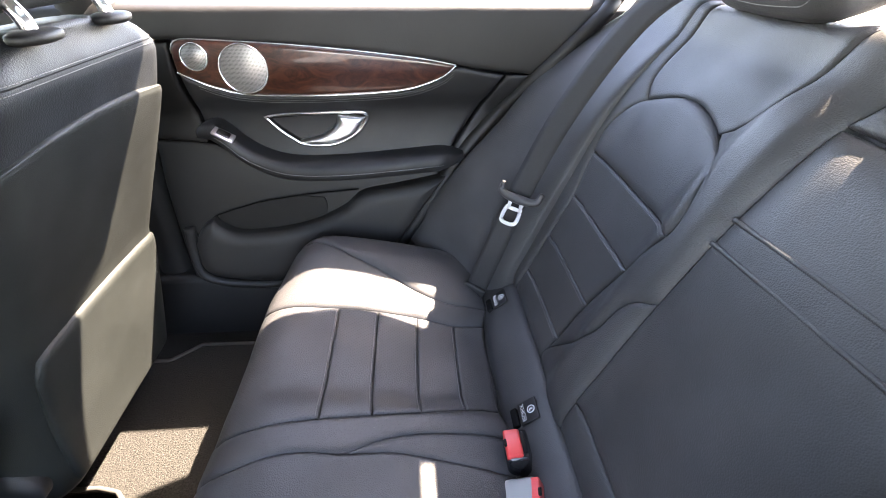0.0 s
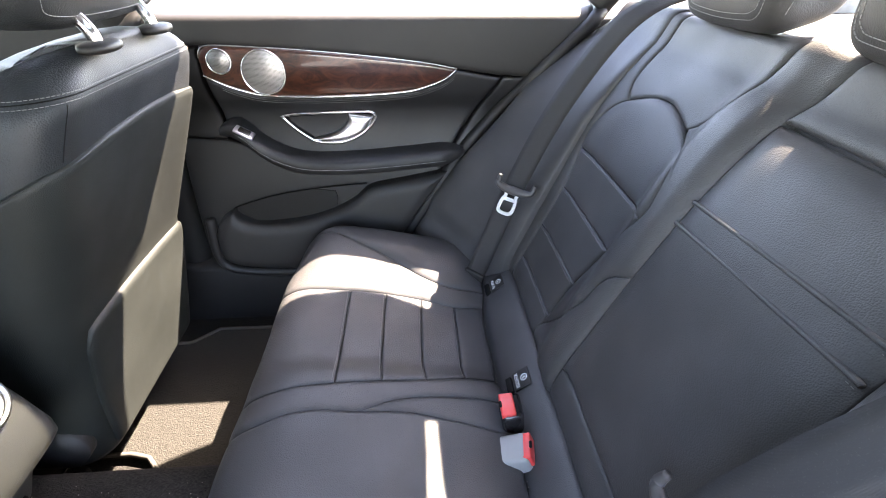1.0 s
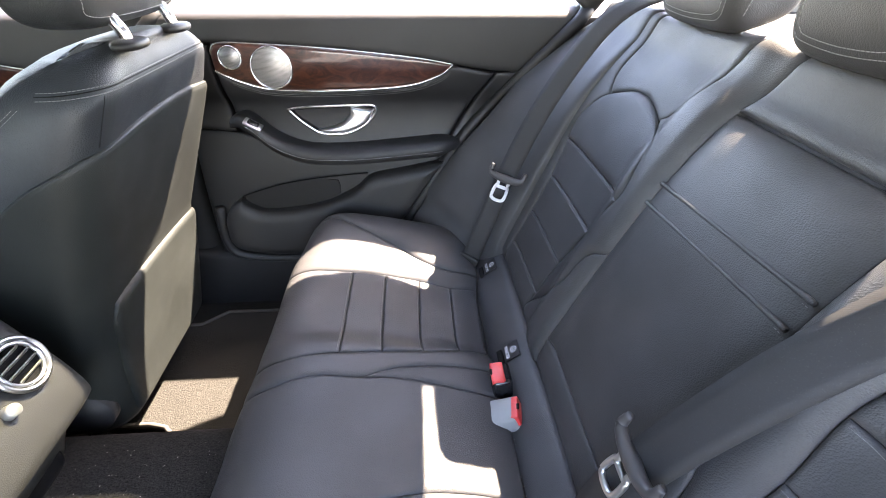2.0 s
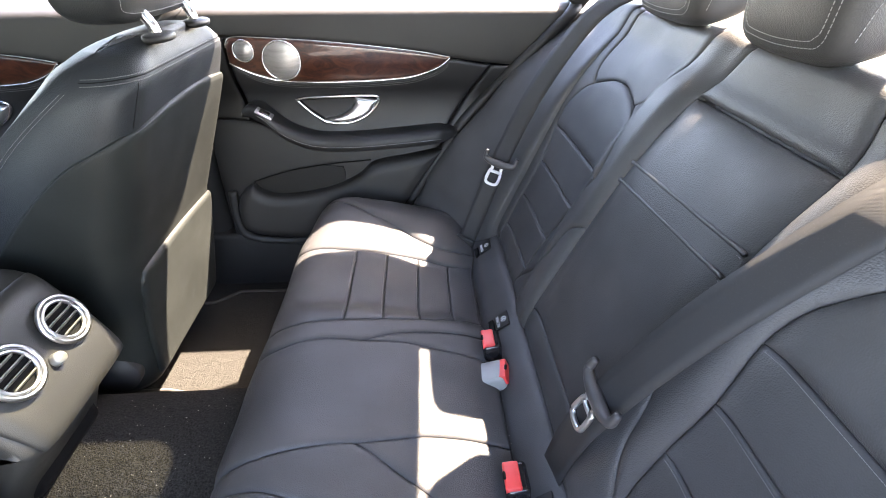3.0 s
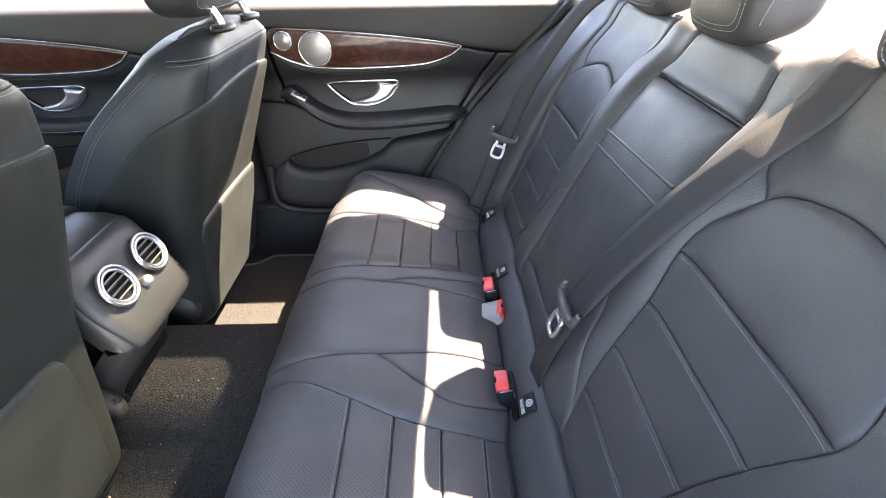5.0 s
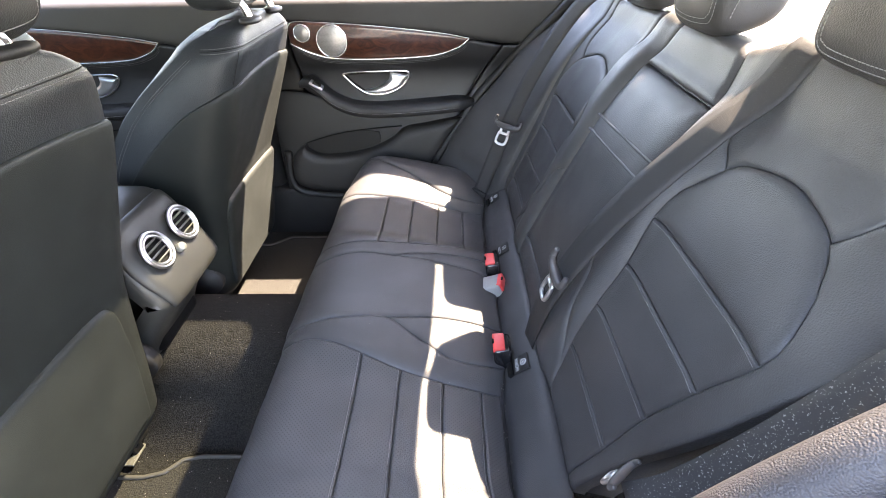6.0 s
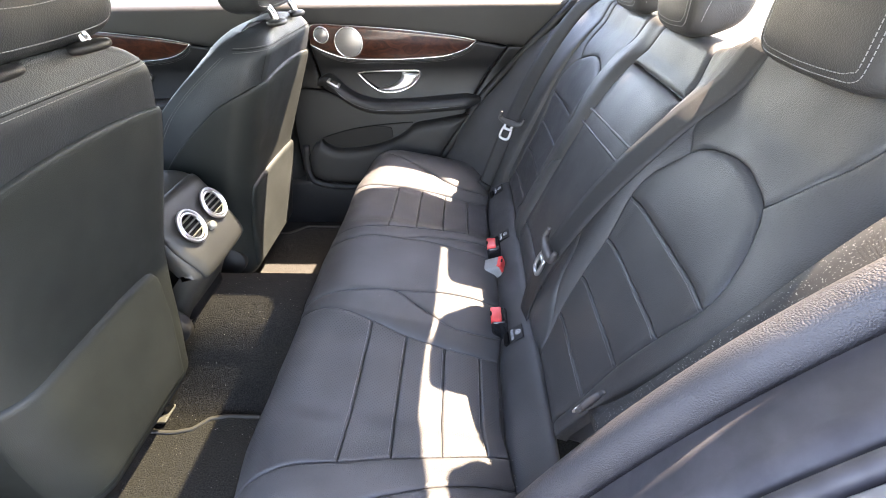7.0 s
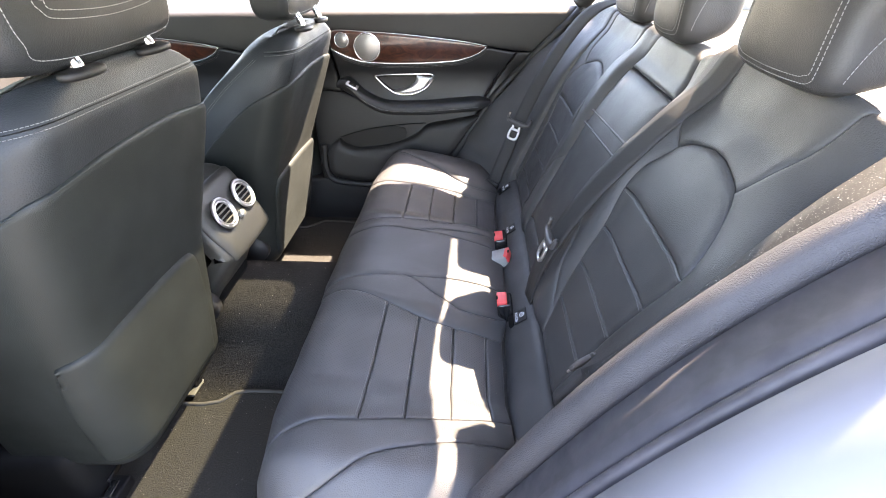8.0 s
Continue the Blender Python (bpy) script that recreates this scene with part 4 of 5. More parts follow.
def front_seat(yc, sg, label):
    th = thing("front_seat", label, "car seat", "front seats")

    def fs_w(z):
        """Half the width of the back, broadest at the shoulders."""
        return [FS_HALF(z)[0] + np.interp(z, [0.4, 0.62, 0.78, 0.92, 1.02], [0.0, 0.0, 0.006, 0.015, 0.018] if sg > 0 else [-0.022, -0.016, 0.0, 0.014, 0.018])]

    def s_fs(c, z, h):
        """The back and, past its edge, the flank of the seat: c runs across the back and then forward along the side."""
        c, z, h = (np.asarray(q, float) for q in (c, z, h))
        w = fs_w(z)[0]
        a = np.abs(c)
        ph = np.clip((a - (w - FS_R)) / FS_R, 0, math.pi / 2)
        x = fs_xb(z) - FS_R * (1 - np.cos(ph)) - np.maximum(a - (w - FS_R + FS_R * math.pi / 2), 0) + h * 0.92 * np.cos(ph)
        y = np.sign(c) * (np.minimum(a, w - FS_R) + FS_R * np.sin(ph) + h * np.sin(ph))
        return np.stack([x, yc + y, z - h * 0.38 * np.cos(ph)], 1)

    zs = np.concatenate([np.linspace(0.395 if sg > 0 else 0.385, 1.0, 36), np.linspace(1.01, FS_TOP, 12)])
    verts, faces = [], []
    nb, nf = 37, 15
    for z in zs:
        w, dd = float(fs_w(z)[0]), float(fs_d(z)[0])
        es = np.linspace(-1, 1, nb)
        b = s_fs(es * (w + FS_C), np.full(nb, z), np.full(nb, -0.004))
        verts += [tuple(v) for v in b]
        xb = float(fs_xb(z))
        for e in np.linspace(0.985, -0.985, nf):
            dish = 0.055 * (1 - abs(e) ** 2.5) * min(1, (FS_TOP - z) / 0.1)
            rnd = 0.05 * (abs(e) ** 8)
            verts.append((xb - dd + dish + rnd, yc + e * w, z))
    n = nb + nf
    for i in range(len(zs) - 1):
        for k in range(n):
            faces.append((i * n + k, i * n + (k + 1) % n, (i + 1) * n + (k + 1) % n, (i + 1) * n + k))
    faces += [tuple(range(n)), tuple(range((len(zs) - 1) * n, len(zs) * n))]
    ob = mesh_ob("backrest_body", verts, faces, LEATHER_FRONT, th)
    bm = bmesh.new()
    bm.from_mesh(ob.data)
    bmesh.ops.recalc_face_normals(bm, faces=bm.faces)
    bm.to_mesh(ob.data)
    bm.free()
    wz = lambda z, f: float(fs_w(z)[0]) * f
    rim = [(z, wz(z, 1.0) + k) for z, k in ((0.405 if sg > 0 else 0.40, 0.234), (0.60, 0.224), (0.68, 0.209), (0.729, 0.192), (0.792, 0.165), (0.837, 0.136), (0.872, 0.109), (0.908, 0.077), (0.932, 0.046), (0.950, 0.012), (0.960, -0.012))]
    lft = [(-c, z) for z, c in rim]
    rgt = [(c, z) for z, c in rim]
    panel("back_shell", [lft[0], rgt[0]], [lft[-1], (-0.15, 0.969), (-0.09, 0.976), (0, 0.979), (0.09, 0.976), (0.15, 0.969), rgt[-1]], lft, rgt, s_fs, SHELL, th, puff=0.0045, roll=0.010, nu=90, nv=50, depth=0.010, base=-0.001, label="dark vinyl seat back shell")
    for k in (0.0, 0.007):
        zz = np.linspace(0.55, 1.03, 90)
        for sd in (-1, 1):
            cc = np.array([sd * (wz(z, 1.0) + float(fs_d(z)[0]) - 0.096 - k) for z in zz])
            stitches("stitching", s_fs(cc, zz, np.full(90, -0.0030)), THREAD_DARK, th, 0.005, 0.0035, 0.0004)
    ca, cb = (-0.172, 0.190) if sg > 0 else (-0.226, 0.122)
    zp = 0.422 if sg > 0 else 0.423
    pl = [(ca + 0.012, zp), (ca, 0.55), (ca, 0.658)]
    pr = [(cb - 0.012, zp), (cb, 0.55), (cb, 0.658)]
    panel("seat_pocket", [pl[0], pr[0]], [(ca, 0.658), (ca + 0.007, 0.679), (ca + 0.028, 0.694), (0, 0.700), (cb - 0.028, 0.694), (cb - 0.007, 0.679), (cb, 0.658)], pl, pr, s_fs, SHELL, th, puff=0.008, roll=0.009, nu=44, nv=34, base=0.004, depth=0.016, label="dark vinyl storage pocket")
    # twin seam round the shoulder
    for z in (1.034, 1.042):
        w = float(fs_w(z)[0])
        ee = np.linspace(-1.25, 1.25, 160)
        stitches("stitching", s_fs(ee * w, np.full(160, z), np.full(160, -0.0026)), THREAD_DARK, th, 0.005, 0.0036, 0.0005)
    w = float(fs_w(1.038)[0])
    tube("seam", s_fs(np.linspace(-1.25, 1.25, 120) * w, np.full(120, 1.038), np.full(120, -0.0044)), 0.0009, BLACK, th, n=6, steps=120)
    for e in ((-0.84, 0.84) if sg > 0 else ()):
        zz = np.linspace(0.968, 1.03, 20)
        tube("seam", s_fs(np.array([wz(z, e) for z in zz]), zz, np.full(20, -0.0044)), 0.0009, BLACK, th, n=6, steps=20)
    # head restraint
    for o in (-0.075, 0.075):
        bm = bmesh.new()
        bmesh.ops.create_uvsphere(bm, u_segments=32, v_segments=12, radius=1.0)
        for v in bm.verts:
            v.co = Vector((v.co.x * 0.0215, v.co.y * 0.035, math.copysign(abs(v.co.z) ** 0.6, v.co.z) * 0.0075)) + Vector((-0.432, yc + o, 1.077))
        part("stalk_collar", bm, PLASTIC, th, "black plastic collar")
        tube("stalk", [(-0.433, yc + o, 1.07), (-0.438, yc + o, 1.095), (-0.452, yc + o, 1.12), (-0.474, yc + o, 1.17)], 0.0085, CHROME, th, "chrome headrest post", n=16)
    head(th, -0.482 if sg > 0 else -0.470, yc, 1.196 if sg > 0 else 1.180, 0.056, 0.155 if sg > 0 else 0.158, 0.100, rear=True)
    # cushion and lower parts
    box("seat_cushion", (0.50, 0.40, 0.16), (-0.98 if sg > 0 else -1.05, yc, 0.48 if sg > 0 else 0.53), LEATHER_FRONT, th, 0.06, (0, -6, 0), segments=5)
    box("seat_base", (0.41, 0.40, 0.16), (-0.95, yc, 0.36), BLACK, th, 0.03)
    dz = -0.020 if sg < 0 else 0.0
    for o in (-0.17, 0.17):
        box("seat_rail", (0.46, 0.035, 0.03), (-0.95, yc + o, 0.300 + dz), BLACK, th, 0.006)
        br = box("rail_bracket", (0.07, 0.050, 0.026), (-0.750, yc + o * 0.95, 0.302 + dz), BLACK, th, 0.005, label="black rail end bracket")
        for dx, dy, dh in ((0.0, 0.022, 0.026), (0.014, -0.012, 0.010)):
            box("bracket_clip", (0.016, 0.046, 0.014), (-0.750 + dx, yc + o * 0.95 + dy, 0.302 + dh + dz), GLOSS, br, 0.003, (0, 0, 6))
    if sg < 0:
        cover = box("rail_end_cover", (0.062, 0.022, 0.006), (-0.758, yc + 0.115, 0.250), COVER, th, 0.002, (0, 4.5, 0), "pale plastic rail end cover")
        box("cover_arm", (0.016, 0.056, 0.006), (-0.728, yc + 0.131, 0.2505), COVER, cover, 0.002, (0, 4.5, 0))
        box("rail_clip", (0.045, 0.026, 0.020), (-0.744, yc + 0.142, 0.262), BLACK, cover, 0.004, (0, 0, -10))
        box("rail_clip", (0.046, 0.008, 0.006), (-0.730, yc + 0.176, 0.300), GLOSS, cover, 0.002)
    for o in ((-0.20, 0.20) if sg > 0 else (0.20,)):
        tube("recliner_cover", [(-0.66, yc + o - 0.012, 0.47), (-0.66, yc + o + 0.012, 0.47)], 0.045, PLASTIC_LOW, th, n=24, steps=4)
    return th


def head(th, xc, yc, zc, dx, wy, wz, rear=False, front=False):
    """A soft headrest: a super-ellipsoid body with sewn seams on the face that is seen."""
    bm = bmesh.new()
    bmesh.ops.create_cube(bm, size=2.0)
    bmesh.ops.subdivide_edges(bm, edges=bm.edges[:], cuts=21, use_grid_fill=True)
    kx, ky, kz, kk = (4.0, 5.6, 4.0, 4.2) if rear else (4.2, 6.5, 4.6, 5.0)
    for v in bm.verts:
        d = v.co.normalized()
        r = (abs(d.x) ** kx + abs(d.y) ** ky + abs(d.z) ** kz) ** (-1 / kk)
        p = d * r
        v.co = Vector((p.x * dx, p.y * wy, p.z * wz))
        v.co.x += 0.10 * (v.co.z / wz) * dx
        if front and v.co.z < 0:
            v.co.z += 0.020 * (-v.co.z / wz) * max(0.0, v.co.x / dx + 0.3)
        v.co += Vector((xc, yc, zc))
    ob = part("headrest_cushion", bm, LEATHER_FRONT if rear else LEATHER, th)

    def on(y, z):
        """A place on the seen face, by casting along x."""
        sx = 1 if rear else -1
        hit, loc, nor, _ = ob.ray_cast(Vector((xc + sx * 0.4, yc + y, zc + z)), Vector((-sx, 0, 0)))
        return loc + nor * 0.0006 if hit else None
    rows = []
    if rear:
        for k, m, o in ((0.93, 0.80, 0.0), (0.72, 0.42, 0.0), (0.72, 0.42, 0.009)):
            loop = [(-wy * k + o, wz * 0.8), (-wy * k + o, -wz * m * 0.3), (-wy * (k - 0.04) + o, -wz * m * 0.75 + o), (-wy * (k - 0.16), -wz * m + o), (0, -wz * (m + 0.06) + o),
                    (wy * (k - 0.16), -wz * m + o), (wy * (k - 0.04) - o, -wz * m * 0.75 + o), (wy * k - o, -wz * m * 0.3), (wy * k - o, wz * 0.8)]
            rows.append([tuple(q) for q in curve_pts(loop, 160)])
    else:
        for o in (0.0, 0.007):
            loop = [(-(wy * 0.80 - o), wz * 0.9), (-(wy * 0.84 - o), 0.0), (-(wy * 0.84 - o), -wz * 0.55), (-(wy * 0.76 - o), -wz * 0.74 + o), (-wy * 0.55, -wz * 0.79 + o),
                    (0, -wz * 0.82 + o), (wy * 0.55, -wz * 0.79 + o), (wy * 0.76 - o, -wz * 0.74 + o), (wy * 0.84 - o, -wz * 0.55), (wy * 0.84 - o, 0.0), (wy * 0.80 - o, wz * 0.9)]
            rows.append([tuple(q) for q in curve_pts(loop, 160)])
    if front:
        # arc on the cheek that faces outwards
        for sd in (-1, 1):
            arc = []
            for t in np.linspace(0, 1, 60):
                hit, loc, nor, _ = ob.ray_cast(Vector((xc - dx * 0.62 + t ** 1.6 * dx * 1.2, yc + sd * 0.4, zc - wz * 0.70 + t * wz * 1.4)), Vector((0, -sd, 0)))
                if hit:
                    arc.append(loc + nor * 0.0006)
            if len(arc) > 5:
                stitches("stitching", arc, THREAD, ob, 0.0055, 0.0038, 0.00055)
    for r in rows:
        pts = [on(y, z) for y, z in r]
        pts = [p for p in pts if p is not None]
        if len(pts) > 5:
            stitches("stitching", pts, THREAD, ob, 0.0055, 0.0038, 0.00055)
    return ob


front_seat(0.36, 1, "black leather front seat with vinyl back and pocket")
near_seat = front_seat(-0.36, -1, "black leather front seat with vinyl back and pocket, raised higher")
near_seat.matrix_world = pose(-0.6, 0, 0.595, 0, -4.5, 0) @ pose(0.6, 0, -0.55)


def rear_headrest(xc, yc, zc, wy, wz, label):
    th = thing("headrest", label, "headrest", "rear headrests")
    head(th, xc, yc, zc, 0.060, wy, wz, front=True)
    for o in (-0.06, 0.06):
        tube("post", [(xc - 0.005, yc + o, 1.05), (xc, yc + o, zc)], 0.007, CHROME, th, n=12, steps=6)
    return th


rear_headrest(0.446, 0.352, 1.170, 0.108, 0.089, "black leather rear headrest with pale stitching")
rear_headrest(0.446, -0.354, 1.174, 0.110, 0.072, "black leather rear headrest with pale stitching")
rear_headrest(0.446, 0.046, 1.1835, 0.087, 0.102, "low black leather centre headrest with pale stitching")

# ---- side bolsters beside the backrest ----
def s_side(sg):
    def f(a, v, h):
        a, v, h = (np.asarray(q, float) for q in (a, v, h))
        edge = np.interp(v, [-0.08, 0.164, 0.282, 0.399, 0.574, 0.68], [0.222, 0.168, 0.126, 0.092, 0.020, 0.0])
        low = np.interp(v, [-0.08, 0.4, 0.6], [0.012, 0.012, 0.004])
        crest = low + (edge - low) * np.interp(a, [0.49, 0.545, 0.60, 0.66, 0.70, 0.74], [0.0, 0.22, 0.53, 0.83, 1.0, 1.1])
        fake = s_back(np.zeros_like(a), v, h + crest)
        fake[:, 1] = sg * a
        return fake
    return f


for sg, w, v0 in ((1, 0.70, -0.06),):
    panel("side_bolster", [(0.505, v0), (w, v0)], [(0.49, 0.68), (w - 0.01, 0.68)], [(0.505, v0), (0.508, 0.3), (0.505, 0.55), (0.49, 0.68)], [(w, v0), (w, 0.3), (w, 0.5), (w - 0.01, 0.68)], s_side(sg), LEATHER, bench_back, puff=0.006, roll=0.016, nu=30, nv=50, wrinkle=0.002, label="leather wing beside the backrest")

# ---- rear console ----
con_prof = table([(0.0, -0.645, 0.44), (0.08, -0.605, 0.52), (0.13, -0.560, 0.575), (0.165, -0.541, 0.605), (0.20, -0.552, 0.640), (0.27, -0.585, 0.70), (0.33, -0.613, 0.752), (0.36, -0.645, 0.772), (0.42, -0.70, 0.778), (0.75, -1.03, 0.782)])


def s_con(y, u, h):
    y, u, h = (np.asarray(q, float) for q in (y, u, h))
    x, z = con_prof(u)
    x1, z1 = con_prof(u + 0.003)
    x0, z0 = con_prof(u - 0.003)
    tx, tz = x1 - x0, z1 - z0
    l = np.sqrt(tx * tx + tz * tz) + 1e-9
    w = 0.118
    drop = 0.06 * (1 - (1 - np.clip(np.abs(y) / w, 0, 0.999) ** 5) ** 0.2)
    hh = h - drop
    return np.stack([x + tz / l * hh, y + 0 * x, z - tx / l * hh], 1)


console = thing("centre_console", "black centre console with two round rear air vents", "console")
console.matrix_world = pose(-0.003, -0.027, 0.025)
panel("side_body", [(-0.117, 0.0), (0.117, 0.0)], [(-0.117, 0.75), (0.117, 0.75)], [(-0.117, 0.0), (-0.117, 0.75)], [(0.117, 0.0), (0.117, 0.75)], s_con, CONSOLE, console, puff=0.001, roll=0.01, nu=30, nv=60, base=-0.004, depth=0.02)
box("lower_body", (0.5, 0.17, 0.30), (-0.875, 0, 0.60), BLACK, console, 0.02)
panel("vent_face", [(-0.100, 0.16), (0.100, 0.16)], [(-0.104, 0.345), (0.104, 0.345)], [(-0.100, 0.16), (-0.110, 0.25), (-0.104, 0.345)], [(0.100, 0.16), (0.110, 0.25), (0.104, 0.345)], s_con, CONSOLE, console, puff=0.007, roll=0.02, nu=36, nv=36, label="dark vent panel")
panel("armrest_lid", [(-0.112, 0.43), (0.112, 0.43)], [(-0.112, 0.75), (0.112, 0.75)], [(-0.112, 0.43), (-0.112, 0.75)], [(0.112, 0.43), (0.112, 0.75)], s_con, LEATHER_DOOR, console, puff=0.012, roll=0.02)


def ribbon(name, pts, width_dir, width, mat, parent, thick=0.0016, steps=60, label=""):
    c = curve_pts(pts, steps)
    wd = curve_pts(width_dir, steps) if len(width_dir) > 1 else np.repeat(np.array(width_dir, float), steps, 0)
    path, axes = [], []
    for i in range(steps):
        t = Vector(c[min(i + 1, steps - 1)] - c[max(i - 1, 0)]).normalized()
        a = Vector(wd[i])
        a = (a - t * a.dot(t)).normalized()
        path.append(c[i])
        axes.append((a, t.cross(a)))
    w, k = width / 2, thick / 2
    prof = [(-w, -k), (-w * 0.5, -k * 1.2), (w * 0.5, -k * 1.2), (w, -k), (w, k), (w * 0.5, k * 1.2), (-w * 0.5, k * 1.2), (-w, k)]
    return sweep(name, prof, path, mat, parent, label, axes)


def vent(y):
    c = s_con(np.array([y]), np.array([0.268]), np.array([0.0135]))[0]
    c1 = s_con(np.array([y]), np.array([0.288]), np.array([0.0135]))[0]
    up = Vector(c1 - c).normalized()
    side = Vector((0, 1, 0))
    out = side.cross(up).normalized()
    if out.x < 0:
        out = -out
    c = Vector(c)
    r = 0.036
    circ = lambda rr, o: [c + (side * math.cos(w) + up * math.sin(w)) * rr + out * o for w in np.linspace(0, 2 * math.pi, 36, endpoint=False)]
    v = tube("air_vent", circ(r, 0.004), 0.0036, SATIN, console, "round chrome air vent", n=10, steps=60, closed=True)
    tube("inner_ring", circ(r - 0.007, 0.003), 0.003, SATIN, v, n=8, steps=50, closed=True)
    a, b = circ(r - 0.004, 0.002), circ(r - 0.009, -0.004)
    verts = a + b + [c + out * -0.004]
    faces = [(i, (i + 1) % 36, 36 + (i + 1) % 36, 36 + i) for i in range(36)] + [(36 + i, 36 + (i + 1) % 36, 72) for i in range(36)]
    mesh_ob("vent_well", verts, faces, BLACK, v)
    for o in (-0.017, -0.0055, 0.006, 0.0175):
        hw = math.sqrt((r - 0.010) ** 2 - o * o)
        mid3 = [c + up * o + side * s * hw + out * 0.002 for s in np.linspace(-1, 1, 7)]
        tilt = (up * 0.5 + out * 0.87).normalized()
        ribbon("slat", [tuple(p) for p in mid3], [tuple(tilt)], 0.0085, SLAT, v, 0.0018, 8)


vent(0.053)
vent(-0.051)
kc = Vector(s_con(np.array([0.0]), np.array([0.236]), np.array([0.006]))[0])
tube("vent_knob", [kc, kc + Vector((0.012, 0, 0.008))], [0.010, 0.0085], KNOB, console, "small grey vent knob", n=20, steps=4)

# ---- floor mats ----
def floor_mat(sg):
    th = thing("floor_mat", "dark velour floor mat with pale piped edge", "floor mat", "rear floor mats")
    ol = [(-1.0, 0.285), (-0.66, 0.285), (-0.62, 0.275), (-0.59, 0.245), (-0.55, 0.237), (-0.36, 0.237), (-0.355, 0.60), (-0.37, 0.635), (-0.50, 0.635), (-0.60, 0.637), (-0.63, 0.61), (-0.66, 0.585), (-1.0, 0.585)]
    pts = [(x, sg * (y - (0.025 if sg > 0 and y < 0.3 else 0.0))) for x, y in ol]
    plate("mat_body", pts, lambda u, v, w: (u, v, 0.276 + w), 0.014, MAT, th)
    tube("mat_piping", [(x, y, 0.291) for x, y in pts], 0.005, PIPING, th, n=6, steps=200, closed=True, smooth=False)
    return th


floor_mat(1)
floor_mat(-1)

# ---- belts and buckles ----
def tongue(parent, at, along, side, steel_mat, k=1.0):
    """A belt tongue: a dark plastic bar with two hooks and a steel loop."""
    a, s = Vector(along).normalized(), Vector(side).normalized()
    o = a.cross(s).normalized()
    c = Vector(at)
    a, s = a * k, s * k
    bar = [c + s * -0.034 + a * -0.012, c + s * -0.033 + a * 0.004, c + s * -0.02 + a * 0.010, c + a * 0.011, c + s * 0.02 + a * 0.010, c + s * 0.033 + a * 0.004, c + s * 0.034 + a * -0.012]
    t = tube("belt_tongue", bar, [r * k for r in (0.004, 0.006, 0.0075, 0.0085, 0.0075, 0.006, 0.004)], TONGUE, parent, "dark plastic belt tongue", n=10)
    loop = [c + s * -0.012 + a * 0.012, c + s * -0.010 + a * 0.026, c + s * -0.013 + a * 0.032, c + s * -0.013 + a * 0.055, c + s * 0.0 + a * 0.06, c + s * 0.013 + a * 0.055, c + s * 0.013 + a * 0.032, c + s * 0.010 + a * 0.026, c + s * 0.012 + a * 0.012]
    tube("steel_loop", loop, 0.0036 * k, steel_mat, t, "bare steel latch loop", n=8)
    tube("steel_bridge", [c + s * -0.011 + a * 0.030, c + s * 0.011 + a * 0.030], 0.004, steel_mat, t, n=8, steps=4)


th = thing("seat_belt", "black outer seat belt hanging slack with pale tongue", "seat belt", "rear seat belts")
pts = [(0.082, 0.522, 0.520), (0.116, 0.525, 0.62), (0.162, 0.531, 0.75), (0.225, 0.530, 0.90), (0.300, 0.522, 1.03), (0.360, 0.512, 1.092), (0.45, 0.50, 1.12)]
ribbon("webbing", pts, [(0.95, -0.28, 0), (0.95, -0.28, 0), (0.92, -0.38, 0), (0.6, -0.8, 0)], 0.044, BELT, th)
box("anchor_sleeve", (0.05, 0.012, 0.03), (0.080, 0.520, 0.526), PLASTIC, th, 0.004, (0, 18, -26))
up = Vector(pts[2]) - Vector(pts[1])
tongue(th, Vector((0.160, 0.512, 0.762)), -up, (0.9, -0.44, -0.2), LABEL, 1.1)
th = thing("seat_belt", "black outer seat belt lying on the seat wing with steel tongue", "seat belt", "rear seat belts")
pts = [(0.175, -0.566, 0.745), (0.205, -0.580, 0.790), (0.250, -0.586, 0.862), (0.300, -0.584, 0.934), (0.345, -0.582, 1.000), (0.390, -0.580, 1.056), (0.45, -0.575, 1.105), (0.52, -0.57, 1.12)]
ribbon("webbing", pts, [(-0.45, 0.85, -0.2), (-0.35, 0.9, -0.2), (-0.2, 0.95, -0.2), (-0.1, 0.97, -0.1)], 0.047, BELT_DUSTY, th)
tongue(th, Vector((0.170, -0.547, 0.773)), Vector((-0.016, 0.028, -0.062)), (-0.75, -0.6, 0), STEEL, 0.62)

th = thing("seat_belt", "black centre seat belt lying over the backrest with steel tongue", "seat belt", "rear seat belts")
bp3 = lambda y, v, h: tuple(s_back(np.array([y]), np.array([v]), np.array([h]))[0])
pts = [bp3(-0.140, 0.00, 0.020), bp3(-0.150, 0.10, 0.026), bp3(-0.163, 0.2, 0.030), bp3(-0.184, 0.35, 0.022), bp3(-0.205, 0.50, 0.008), bp3(-0.214, 0.58, 0.0065), bp3(-0.220, 0.66, 0.0065), bp3(-0.224, 0.74, 0.006), bp3(-0.226, 0.82, 0.006)]
ribbon("webbing", pts, [(-0.12, 1, 0.03), (-0.30, 0.94, 0.1), (-0.30, 0.94, 0.1), (-0.12, 1, 0.03)], 0.052, BELT, th)
tongue(th, bp3(-0.158, 0.205, 0.042), Vector(pts[1]) - Vector(pts[2]), (0, 1, 0.05), STEEL, 1.2)


